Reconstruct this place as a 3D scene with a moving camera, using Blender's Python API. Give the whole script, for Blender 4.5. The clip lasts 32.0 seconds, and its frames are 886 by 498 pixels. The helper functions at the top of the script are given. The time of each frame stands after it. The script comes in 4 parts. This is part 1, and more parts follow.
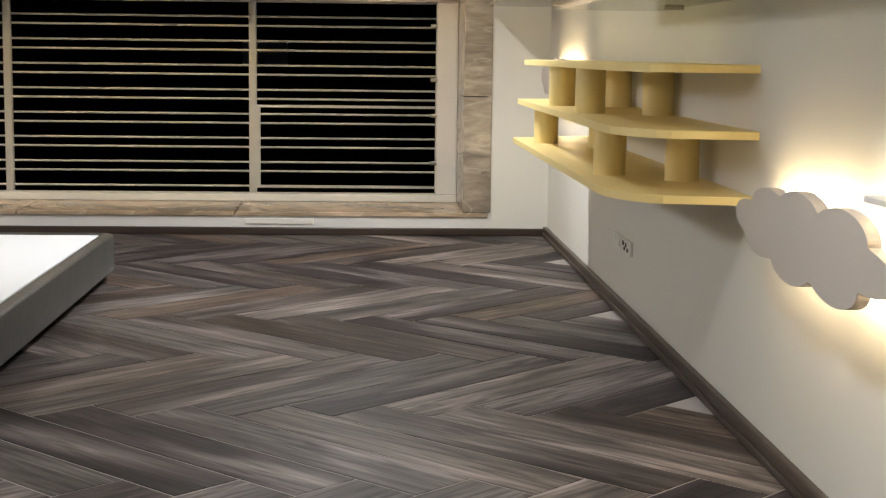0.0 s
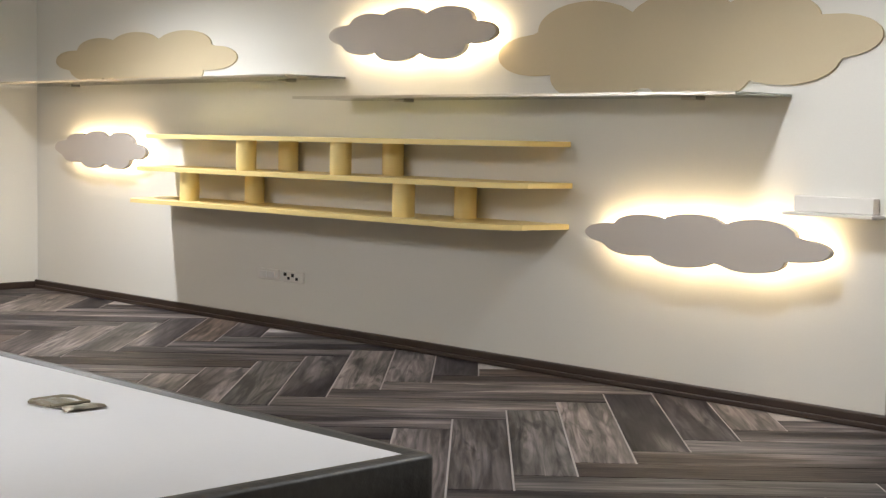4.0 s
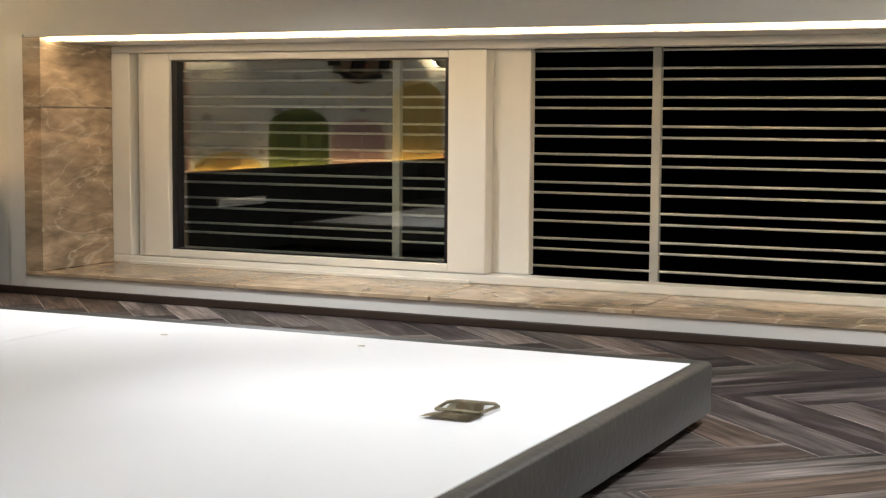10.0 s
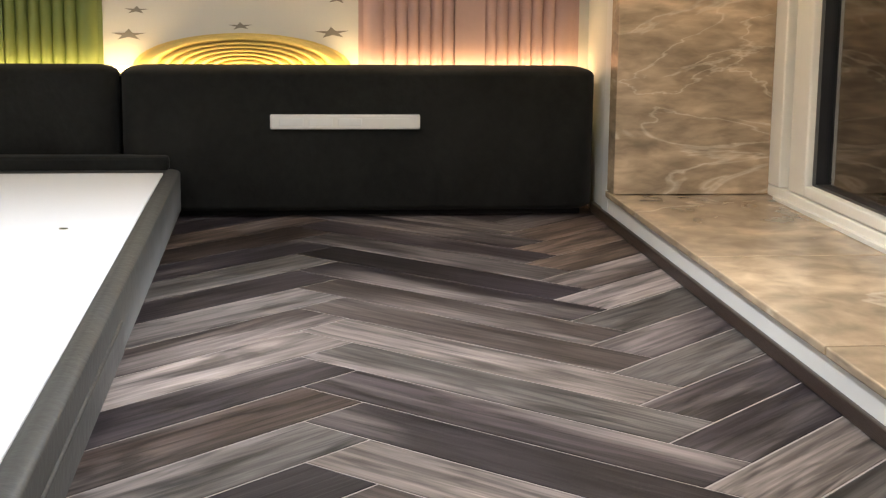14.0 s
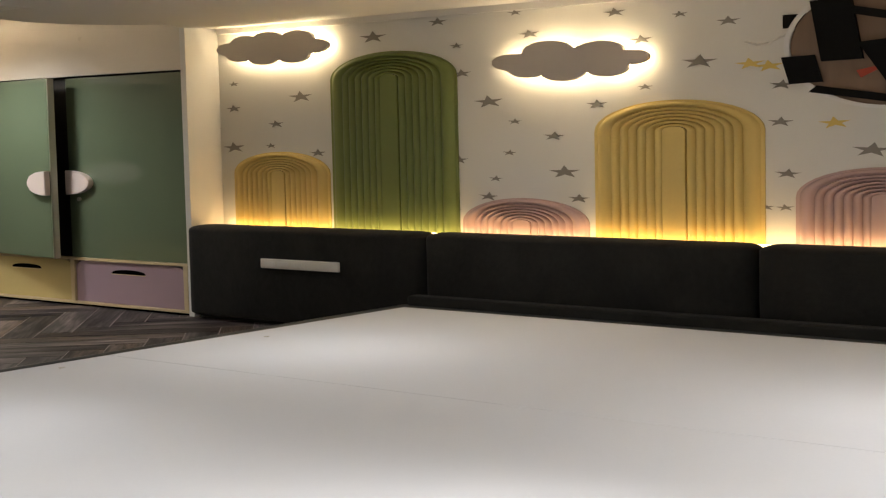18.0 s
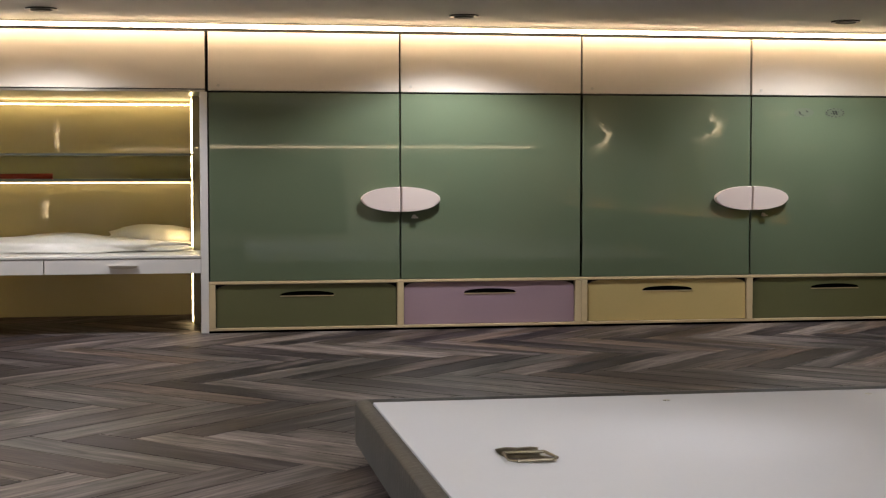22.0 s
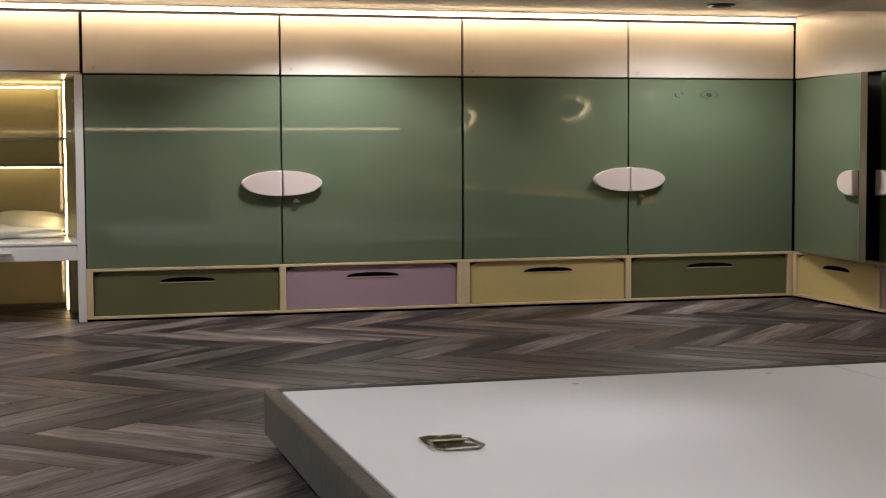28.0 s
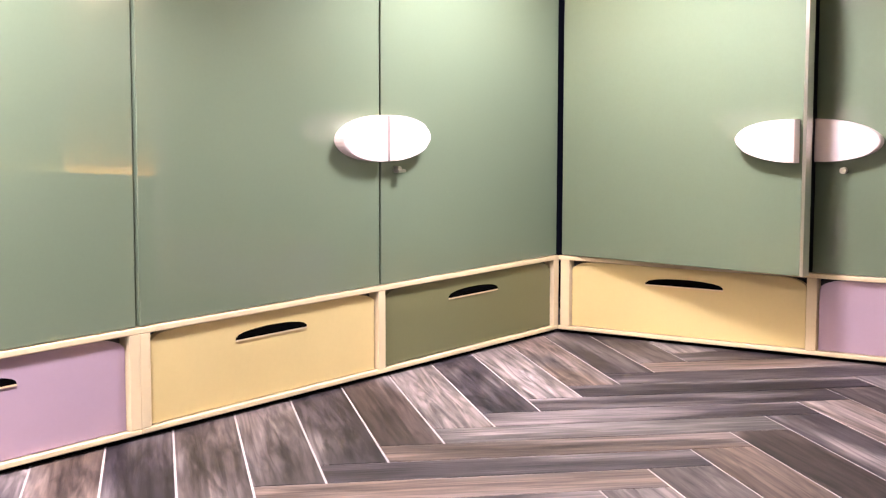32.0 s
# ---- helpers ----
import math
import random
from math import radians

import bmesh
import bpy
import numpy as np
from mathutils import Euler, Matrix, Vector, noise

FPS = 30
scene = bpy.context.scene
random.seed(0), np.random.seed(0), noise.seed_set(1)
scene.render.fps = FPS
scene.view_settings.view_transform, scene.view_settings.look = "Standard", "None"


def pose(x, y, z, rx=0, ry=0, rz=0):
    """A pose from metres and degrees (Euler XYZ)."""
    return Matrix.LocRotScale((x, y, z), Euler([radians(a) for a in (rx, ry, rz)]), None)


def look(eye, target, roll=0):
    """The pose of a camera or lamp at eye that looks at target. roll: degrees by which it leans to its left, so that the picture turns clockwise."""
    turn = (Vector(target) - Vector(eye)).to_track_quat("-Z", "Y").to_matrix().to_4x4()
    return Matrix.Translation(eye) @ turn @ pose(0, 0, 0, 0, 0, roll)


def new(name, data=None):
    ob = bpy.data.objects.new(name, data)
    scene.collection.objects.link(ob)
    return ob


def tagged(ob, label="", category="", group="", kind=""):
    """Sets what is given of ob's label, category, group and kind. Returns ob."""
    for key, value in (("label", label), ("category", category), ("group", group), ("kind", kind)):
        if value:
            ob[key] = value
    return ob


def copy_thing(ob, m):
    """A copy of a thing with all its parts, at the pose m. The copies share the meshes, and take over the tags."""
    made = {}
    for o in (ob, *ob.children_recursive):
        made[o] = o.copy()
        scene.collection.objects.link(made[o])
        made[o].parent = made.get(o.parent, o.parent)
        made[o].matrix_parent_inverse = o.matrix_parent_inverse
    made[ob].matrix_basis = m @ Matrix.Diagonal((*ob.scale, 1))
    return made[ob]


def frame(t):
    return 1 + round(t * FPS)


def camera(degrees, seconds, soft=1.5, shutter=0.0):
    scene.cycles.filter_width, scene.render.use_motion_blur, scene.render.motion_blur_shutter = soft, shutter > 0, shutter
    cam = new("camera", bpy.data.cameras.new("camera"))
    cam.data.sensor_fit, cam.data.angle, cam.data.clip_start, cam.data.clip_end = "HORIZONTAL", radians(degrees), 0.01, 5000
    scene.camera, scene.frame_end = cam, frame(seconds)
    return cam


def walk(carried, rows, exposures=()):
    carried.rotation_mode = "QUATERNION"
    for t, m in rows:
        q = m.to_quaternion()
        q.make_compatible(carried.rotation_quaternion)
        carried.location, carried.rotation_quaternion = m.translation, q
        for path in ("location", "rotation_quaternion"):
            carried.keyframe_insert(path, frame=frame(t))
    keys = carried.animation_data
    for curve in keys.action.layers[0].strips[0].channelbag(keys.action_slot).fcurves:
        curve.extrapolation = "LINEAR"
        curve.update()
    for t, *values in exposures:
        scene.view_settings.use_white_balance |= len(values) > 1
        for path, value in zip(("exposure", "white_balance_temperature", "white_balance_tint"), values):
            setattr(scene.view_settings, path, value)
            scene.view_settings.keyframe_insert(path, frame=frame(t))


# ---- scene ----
cam = camera(32.80, 32.0, soft=1.25)
PATH = [
    (0, (8.526, 2.217, 1.213), (8.629, 4.198, 0.957), 0.69),
    (0.5, (8.466, 2.417, 1.154), (8.685, 4.390, 0.916), 0.31),
    (1, (7.759, 2.677, 1.177), (8.157, 4.625, 0.956), 0.20),
    (1.5, (6.953, 2.619, 1.168), (7.542, 4.519, 0.963), 0.27),
    (2, (5.976, 2.402, 1.141), (6.792, 4.219, 0.967), 0.83),
    (2.5, (5.338, 2.628, 1.125), (6.379, 4.328, 0.964), 0.68),
    (3, (4.577, 2.400, 1.103), (5.821, 3.959, 0.947), 0.57),
    (3.5, (4.039, 2.041, 1.141), (5.419, 3.481, 0.992), 0.98),
    (5.5, (4.177, 1.702, 1.355), (5.469, 3.221, 1.197), -0.13),
    (6, (5.212, 1.865, 1.136), (6.308, 3.533, 1.002), 0.95),
    (6.5, (5.538, 2.382, 1.220), (6.511, 4.121, 1.054), 0.75),
    (7, (6.070, 2.621, 1.199), (6.864, 4.448, 1.019), 1.27),
    (7.5, (6.888, 2.760, 1.168), (7.439, 4.672, 0.972), 1.86),
    (8, (7.541, 3.213, 1.153), (7.788, 5.185, 0.935), 1.72),
    (8.5, (8.057, 3.431, 1.162), (7.960, 5.416, 0.940), 0.73),
    (9, (8.668, 3.730, 1.245), (8.261, 5.674, 1.013), -1.10),
    (9.5, (8.894, 3.967, 1.239), (8.254, 5.851, 1.043), 0.19),
    (10, (8.695, 4.680, 1.187), (7.842, 6.480, 1.008), 0.40),
    (10.5, (8.604, 5.483, 1.122), (7.575, 7.188, 0.936), 1.33),
    (11, (8.740, 6.036, 1.194), (7.624, 7.680, 0.970), 1.19),
    (11.5, (8.660, 6.932, 1.125), (7.440, 8.497, 0.878), 1.52),
    (12, (8.696, 7.858, 1.097), (7.320, 9.282, 0.815), 1.45),
    (12.5, (8.955, 8.640, 1.120), (7.421, 9.878, 0.790), 2.2),
    (13, (9.074, 9.534, 1.128), (7.335, 10.445, 0.743), 2.97),
    (13.5, (8.985, 10.450, 1.170), (7.090, 10.925, 0.760), 2.0),
    (15.5, (8.841, 11.211, 1.196), (6.863, 10.967, 1.025), -0.06),
    (16, (8.774, 11.640, 1.141), (6.866, 11.060, 0.991), 0.31),
    (16.5, (8.957, 11.738, 1.368), (7.150, 10.902, 1.172), -0.35),
    (17, (9.079, 11.967, 1.482), (7.397, 10.905, 1.274), -1.45),
    (17.5, (9.231, 11.815, 1.465), (7.627, 10.634, 1.278), -1.52),
    (18, (9.391, 11.659, 1.408), (7.857, 10.387, 1.246), -1.31),
    (18.5, (9.308, 11.488, 1.312), (7.866, 10.109, 1.173), -0.71),
    (19, (9.104, 11.580, 1.212), (7.804, 10.065, 1.092), -0.15),
    (19.5, (8.920, 11.573, 1.177), (7.760, 9.947, 1.064), 0.24),
    (20, (8.236, 11.705, 1.155), (7.283, 9.950, 1.045), 0.33),
    (20.5, (8.255, 11.894, 1.212), (7.431, 10.076, 1.093), -0.08),
    (21, (8.169, 11.887, 1.250), (7.489, 10.010, 1.130), -0.20),
    (21.5, (8.067, 11.703, 1.263), (7.551, 9.774, 1.153), -0.20),
    (22, (7.933, 11.804, 1.265), (7.592, 9.836, 1.161), -0.04),
    (22.5, (7.709, 11.822, 1.244), (7.536, 9.832, 1.143), -0.20),
    (23, (7.651, 11.889, 1.247), (7.645, 9.892, 1.144), -0.16),
    (23.5, (7.720, 11.890, 1.213), (7.808, 9.894, 1.114), -0.09),
    (24, (7.564, 11.891, 1.225), (7.748, 9.902, 1.119), -0.07),
    (24.5, (7.529, 11.908, 1.217), (7.754, 9.925, 1.088), -0.09),
    (26.5, (7.933, 11.728, 1.175), (7.864, 9.734, 1.033), 0.40),
    (27, (8.161, 11.957, 1.249), (7.914, 9.977, 1.116), 0.30),
    (27.5, (8.222, 12.006, 1.285), (7.835, 10.048, 1.152), -0.30),
    (28, (8.177, 11.696, 1.289), (7.642, 9.773, 1.158), -0.32),
    (28.5, (7.875, 10.847, 1.300), (7.215, 8.963, 1.178), 0.08),
    (29, (8.143, 9.895, 1.334), (7.319, 8.076, 1.211), 0.14),
    (29.5, (8.209, 8.886, 1.332), (7.215, 7.156, 1.204), -0.04),
    (30, (7.867, 7.977, 1.306), (6.763, 6.315, 1.167), -0.19),
    (30.5, (8.149, 6.733, 1.299), (6.848, 5.223, 1.137), 0.01),
    (31, (8.313, 5.843, 1.276), (6.952, 4.388, 1.100), 0.24),
    (31.5, (8.134, 4.988, 1.275), (6.725, 3.581, 1.084), 0.14),
    (32, (8.502, 3.859, 1.231), (6.857, 2.739, 1.025), 0.13),
]
walk(cam, [(t, look(eye, target, roll)) for t, eye, target, roll in PATH],
     exposures=[(0, -0.1, 6650, 10), (1, 0.4, 6550, 10), (2, 0.33, 6550, 12), (3, 0.02, 6600, 12), (6, -0.05, 6550, 11), (8, 0.35, 6350, 11), (9, 0.0, 6500, 11), (10, 0.05, 6550, 10), (11, -0.4, 6300, 10), (12, -0.1, 6600, 11),
                (13, 0.4, 6350, 10), (13.5, 0.4, 6350, 10), (15.5, 0.05, 6250, 10), (17, -0.1, 6550, 10), (19, -0.25, 6700, 15), (21, -0.5, 6700, 16), (23, -0.3, 6700, 16), (24.5, -0.15, 6550, 15), (28, -0.45, 6750, 16), (29, -0.45, 6750, 17),
                (30, 0.55, 6500, 18), (31, 1.1, 6400, 22), (32, 1.7, 6350, 33)])

# ---- plan: all places below are plan units of U metres ----
U = 0.85
XE, YN, XH, XC = 11.48, 14.5, 1.72, 2.10    # shelf wall, window wall, headboard wall, short wardrobe's front
ZC, ZD = 2.84, 2.58                        # ceiling, lowered ceiling
CAB = [2.10, 3.90, 5.59, 7.33, 9.10]       # long wardrobe's divisions
FLAT = 3.16                                # how much wider than high the wall shapes are

# ---- world ----
world = bpy.data.worlds.new("night")
scene.world = world
world.use_nodes = True
world.node_tree.nodes["Background"].inputs[0].default_value = (0.004, 0.005, 0.008, 1)
world.node_tree.nodes["Background"].inputs[1].default_value = 0.3


def lamp(name, kind, energy, colour, m, size=0.1, size_y=0.0, spot=90, blend=0.5):
    data = bpy.data.lights.new(name, kind)
    data.energy, data.color = energy, colour
    if kind == "AREA":
        data.shape, data.size, data.size_y = "RECTANGLE", size, size_y or size
    else:
        data.shadow_soft_size = size
    if kind == "SPOT":
        data.spot_size, data.spot_blend = radians(spot), blend
    ob = new(name, data)
    ob.matrix_world = m
    return ob


COOL = (0.92, 0.945, 0.965)
# recessed ceiling downlights: plan place, height, watts; the last four are unseen fill lamps, added
SPOTS = [(10.47, 0.92, ZC, 190, 142, 0.12, 0, 0.4), (6.9, 0.92, ZC, 215, 142, 0.12, 0, 0.4), (3.4, 1.0, ZC, 195, 162, 0.20, 0, 0.6),
         (9.95, 11.9, ZC, 275, 165, 0.06, 0, 0.8), (10.2, 6.2, ZC, 170, 160, 0.10, 0, 1.0), (5.2, 13.2, ZD, 245, 145, 0.06, 0, 1.0),
         (4.3, 7.2, ZD, 95, 172, 0.3, 0, 1.0), (4.3, 11.0, ZD, 72, 172, 0.3, 0, 1.0), (6.7, 7.4, ZD, 110, 170, 0.35, -56, 1.0), (6.7, 10.6, ZD, 195, 170, 0.35, -62, 1.0)]
for x, y, z, power, wide, size, tilt, fade in SPOTS:
    lamp("downlight_and_fill", "SPOT", power, COOL, pose(U * x, U * y, U * z - 0.05, 0, tilt, 0), size, spot=wide, blend=fade)


# ---- materials ----
def mat(name, colour, rough=0.5, metal=0.0, vary=0.06, scale=3.0, fine=60.0, bump=0.1, island=False, each=0.0, coat=0.0, glow=0.0, glow_colour=None, alpha_transmission=0.0, sheen=0.0, stretch=(1, 1, 1), spec=0.5):
    m = bpy.data.materials.new(name)
    m.use_nodes = True
    nt = m.node_tree
    n, l = nt.nodes, nt.links
    b = n["Principled BSDF"]
    b.inputs["Roughness"].default_value, b.inputs["Metallic"].default_value = rough, metal
    b.inputs["Coat Weight"].default_value = coat
    b.inputs["Coat Roughness"].default_value = 0.025
    b.inputs["Sheen Weight"].default_value = sheen
    b.inputs["Specular IOR Level"].default_value = spec
    b.inputs["Transmission Weight"].default_value = alpha_transmission
    tc = n.new("ShaderNodeTexCoord")
    mp = n.new("ShaderNodeMapping")
    mp.inputs["Scale"].default_value = stretch
    l.new(tc.outputs["Object"], mp.inputs[0])
    big, small = n.new("ShaderNodeTexNoise"), n.new("ShaderNodeTexNoise")
    big.inputs["Scale"].default_value, small.inputs["Scale"].default_value = scale, fine
    big.inputs["Detail"].default_value, small.inputs["Detail"].default_value = 4, 3
    l.new(mp.outputs[0], big.inputs["Vector"]), l.new(mp.outputs[0], small.inputs["Vector"])
    mul = n.new("ShaderNodeMath")
    mul.operation = "MULTIPLY_ADD"
    l.new(small.outputs["Fac"], mul.inputs[0])
    mul.inputs[1].default_value = 0.4
    l.new(big.outputs["Fac"], mul.inputs[2])
    ramp = n.new("ShaderNodeMapRange")
    ramp.inputs["From Min"].default_value, ramp.inputs["From Max"].default_value = 0.35, 1.05
    ramp.inputs["To Min"].default_value, ramp.inputs["To Max"].default_value = 1 - vary, 1 + vary
    l.new(mul.outputs[0], ramp.inputs[0])
    hsv = n.new("ShaderNodeHueSaturation")
    hsv.inputs["Color"].default_value = (*colour, 1)
    value = ramp.outputs[0]
    if each:
        info = n.new("ShaderNodeNewGeometry" if island else "ShaderNodeObjectInfo")
        er = n.new("ShaderNodeMapRange")
        er.inputs["To Min"].default_value, er.inputs["To Max"].default_value = 1 - each, 1 + each
        l.new(info.outputs["Random Per Island" if island else "Random"], er.inputs[0])
        mm = n.new("ShaderNodeMath")
        mm.operation = "MULTIPLY"
        l.new(er.outputs[0], mm.inputs[0]), l.new(value, mm.inputs[1])
        value = mm.outputs[0]
    l.new(value, hsv.inputs["Value"])
    l.new(hsv.outputs[0], b.inputs["Base Color"])
    if bump:
        bp = n.new("ShaderNodeBump")
        bp.inputs["Strength"].default_value, bp.inputs["Distance"].default_value = bump, 0.01
        l.new(small.outputs["Fac"], bp.inputs["Height"])
        l.new(bp.outputs[0], b.inputs["Normal"])
    rr = n.new("ShaderNodeMapRange")
    rr.inputs["To Min"].default_value, rr.inputs["To Max"].default_value = max(0.02, rough * 0.8), min(1, rough * 1.2)
    l.new(big.outputs["Fac"], rr.inputs[0])
    l.new(rr.outputs[0], b.inputs["Roughness"])
    if glow:
        b.inputs["Emission Color"].default_value = (*(glow_colour or colour), 1)
        b.inputs["Emission Strength"].default_value = glow
    return m


def wood_plank():
    """Grey-brown weathered oak plank, tinted plank by plank, with bands, fine grain and knots."""
    m = bpy.data.materials.new("plank_wood")
    m.use_nodes = True
    n, l = m.node_tree.nodes, m.node_tree.links
    b = n["Principled BSDF"]
    tc, info, off = n.new("ShaderNodeTexCoord"), n.new("ShaderNodeObjectInfo"), n.new("ShaderNodeVectorMath")
    off.operation = "SCALE"
    off.inputs[0].default_value = (137, 91, 53)
    l.new(info.outputs["Random"], off.inputs["Scale"])

    def grain(sx, sy, detail, twist, lo, hi, to_lo, to_hi):
        mp, tex, mr = n.new("ShaderNodeMapping"), n.new("ShaderNodeTexNoise"), n.new("ShaderNodeMapRange")
        l.new(tc.outputs["Object"], mp.inputs[0]), l.new(off.outputs[0], mp.inputs["Location"])
        mp.inputs["Scale"].default_value = (sx, sy, 1)
        tex.inputs["Scale"].default_value, tex.inputs["Detail"].default_value, tex.inputs["Distortion"].default_value = 1.0, detail, twist
        l.new(mp.outputs[0], tex.inputs["Vector"])
        mr.inputs["From Min"].default_value, mr.inputs["From Max"].default_value = lo, hi
        mr.inputs["To Min"].default_value, mr.inputs["To Max"].default_value = to_lo, to_hi
        l.new(tex.outputs["Fac"], mr.inputs[0])
        return mr.outputs[0]

    def times(p, q):
        mm = n.new("ShaderNodeMath")
        mm.operation = "MULTIPLY"
        l.new(p, mm.inputs[0]), l.new(q, mm.inputs[1])
        return mm.outputs[0]

    band = grain(0.9, 5.0, 3, 0.9, 0.32, 0.68, 0.50, 1.60)
    fine = grain(2.2, 60.0, 4, 0.4, 0.30, 0.70, 0.78, 1.20)
    vein = grain(1.3, 17.0, 4, 2.2, 0.34, 0.66, 0.50, 1.60)
    dark = grain(1.7, 9.0, 3, 1.4, 0.58, 0.70, 1.0, 0.42)
    pale = grain(0.6, 3.0, 2, 0.5, 0.50, 0.68, 0.0, 0.85)
    # each plank takes its own tone: violet grey, ash grey, tan, olive grey, dark brown
    tint = n.new("ShaderNodeValToRGB")
    tint.color_ramp.interpolation = "CONSTANT"
    e = tint.color_ramp.elements
    e[0].position, e[0].color = 0.0, (0.019, 0.0155, 0.0185, 1)
    e[1].position, e[1].color = 0.90, (0.128, 0.108, 0.100, 1)
    for at, c in ((0.15, (0.033, 0.027, 0.030, 1)), (0.32, (0.050, 0.040, 0.038, 1)), (0.46, (0.066, 0.057, 0.057, 1)), (0.60, (0.040, 0.029, 0.026, 1)), (0.71, (0.092, 0.067, 0.055, 1)), (0.81, (0.078, 0.070, 0.067, 1))):
        x = e.new(at)
        x.color = c
    wide = n.new("ShaderNodeTexWhiteNoise")
    wide.noise_dimensions = "1D"
    l.new(info.outputs["Random"], wide.inputs["W"]), l.new(wide.outputs["Value"], tint.inputs[0])
    mix = n.new("ShaderNodeMixRGB")
    mix.inputs[2].default_value = (0.135, 0.115, 0.111, 1)
    l.new(pale, mix.inputs[0]), l.new(tint.outputs[0], mix.inputs[1])
    hsv = n.new("ShaderNodeHueSaturation")
    l.new(mix.outputs[0], hsv.inputs["Color"])
    l.new(times(times(times(fine, vein), band), dark), hsv.inputs["Value"])
    l.new(hsv.outputs[0], b.inputs["Base Color"])
    b.inputs["Roughness"].default_value = 0.48
    b.inputs["Specular IOR Level"].default_value = 0.1
    bp = n.new("ShaderNodeBump")
    bp.inputs["Strength"].default_value, bp.inputs["Distance"].default_value = 0.25, 0.006
    l.new(fine, bp.inputs["Height"]), l.new(bp.outputs[0], b.inputs["Normal"])
    return m


def marble(name, base, vein, scale=1.2, rough=0.2):
    """Cloudy stone with slanting streaks and few thin veins."""
    m = bpy.data.materials.new(name)
    m.use_nodes = True
    n, l = m.node_tree.nodes, m.node_tree.links
    b = n["Principled BSDF"]
    b.inputs["Roughness"].default_value = rough
    tc, mp = n.new("ShaderNodeTexCoord"), n.new("ShaderNodeMapping")
    mp.inputs["Rotation"].default_value = (0.5, 0.45, 0.3)
    mp.inputs["Scale"].default_value = (0.7, 0.8, 2.6)
    l.new(tc.outputs["Object"], mp.inputs[0])
    a, c, v = n.new("ShaderNodeTexNoise"), n.new("ShaderNodeTexNoise"), n.new("ShaderNodeTexNoise")
    for tex, s, detail, twist in ((a, scale * 2, 9, 0.8), (c, scale * 9, 7, 0.4), (v, scale * 0.9, 5, 1.4)):
        l.new(mp.outputs[0], tex.inputs["Vector"])
        tex.inputs["Scale"].default_value, tex.inputs["Detail"].default_value, tex.inputs["Distortion"].default_value = s, detail, twist
    ramp = n.new("ShaderNodeValToRGB")
    e = ramp.color_ramp.elements
    e[0].position, e[0].color = 0.30, (*[k * 0.55 for k in base], 1)
    e[1].position, e[1].color = 0.70, (*[min(1, k * 1.5) for k in base], 1)
    x = e.new(0.5)
    x.color = (*base, 1)
    l.new(a.outputs["Fac"], ramp.inputs[0])
    line = n.new("ShaderNodeValToRGB")
    q = line.color_ramp.elements
    q[0].position, q[0].color = 0.500, (0, 0, 0, 1)
    q[1].position, q[1].color = 0.524, (0, 0, 0, 1)
    x = q.new(0.512)
    x.color = (0.5, 0.5, 0.5, 1)
    l.new(v.outputs["Fac"], line.inputs[0])
    mix = n.new("ShaderNodeMixRGB")
    mix.inputs[2].default_value = (*vein, 1)
    l.new(line.outputs[0], mix.inputs[0]), l.new(ramp.outputs[0], mix.inputs[1])
    mr = n.new("ShaderNodeMapRange")
    mr.inputs["From Min"].default_value, mr.inputs["From Max"].default_value = 0.3, 0.7
    mr.inputs["To Min"].default_value, mr.inputs["To Max"].default_value = 0.72, 1.28
    l.new(c.outputs["Fac"], mr.inputs[0])
    h = n.new("ShaderNodeHueSaturation")
    l.new(mix.outputs[0], h.inputs["Color"]), l.new(mr.outputs[0], h.inputs["Value"])
    l.new(h.outputs[0], b.inputs["Base Color"])
    return m


def glass(name, colour=(0.9, 0.95, 0.93), rough=0.0, clear=0.6):
    """Thin glass: partly clear, partly mirror."""
    m = bpy.data.materials.new(name)
    m.use_nodes = True
    n, l = m.node_tree.nodes, m.node_tree.links
    out = n["Material Output"]
    n.remove(n["Principled BSDF"])
    t, g, mix = n.new("ShaderNodeBsdfTransparent"), n.new("ShaderNodeBsdfGlossy"), n.new("ShaderNodeMixShader")
    t.inputs[0].default_value = (*colour, 1)
    g.inputs["Roughness"].default_value = rough
    fr = n.new("ShaderNodeFresnel")
    fr.inputs["IOR"].default_value = 1.5
    mr = n.new("ShaderNodeMapRange")
    mr.inputs["To Min"].default_value, mr.inputs["To Max"].default_value = 1 - clear, 1.0
    l.new(fr.outputs[0], mr.inputs[0])
    l.new(mr.outputs[0], mix.inputs[0]), l.new(t.outputs[0], mix.inputs[1]), l.new(g.outputs[0], mix.inputs[2])
    l.new(mix.outputs[0], out.inputs[0])
    return m


PAINT = mat("wall_paint", (0.70, 0.685, 0.64), 0.6, vary=0.03, scale=0.8, fine=90, bump=0.06)
CEIL = mat("ceiling_paint", (0.72, 0.70, 0.66), 0.7, vary=0.02, bump=0.04)
WHITE = mat("white_laminate", (0.72, 0.71, 0.69), 0.35, vary=0.02, bump=0.02)
LOFT = mat("cream_laminate", (0.66, 0.61, 0.54), 0.3, vary=0.03, bump=0.02)
UPVC = mat("white_upvc", (0.76, 0.74, 0.69), 0.3, vary=0.03, bump=0.02)
GREEN = mat("green_glass_laminate", (0.120, 0.158, 0.099), 0.34, vary=0.05, scale=1.2, bump=0.0, coat=1.0, spec=0.16)
GREENGREY = mat("faded_sticker", (0.105, 0.130, 0.085), 0.5, vary=0.1, bump=0.0)
DARKGREEN = mat("dark_sticker_print", (0.02, 0.026, 0.018), 0.5, vary=0.1, bump=0.0)
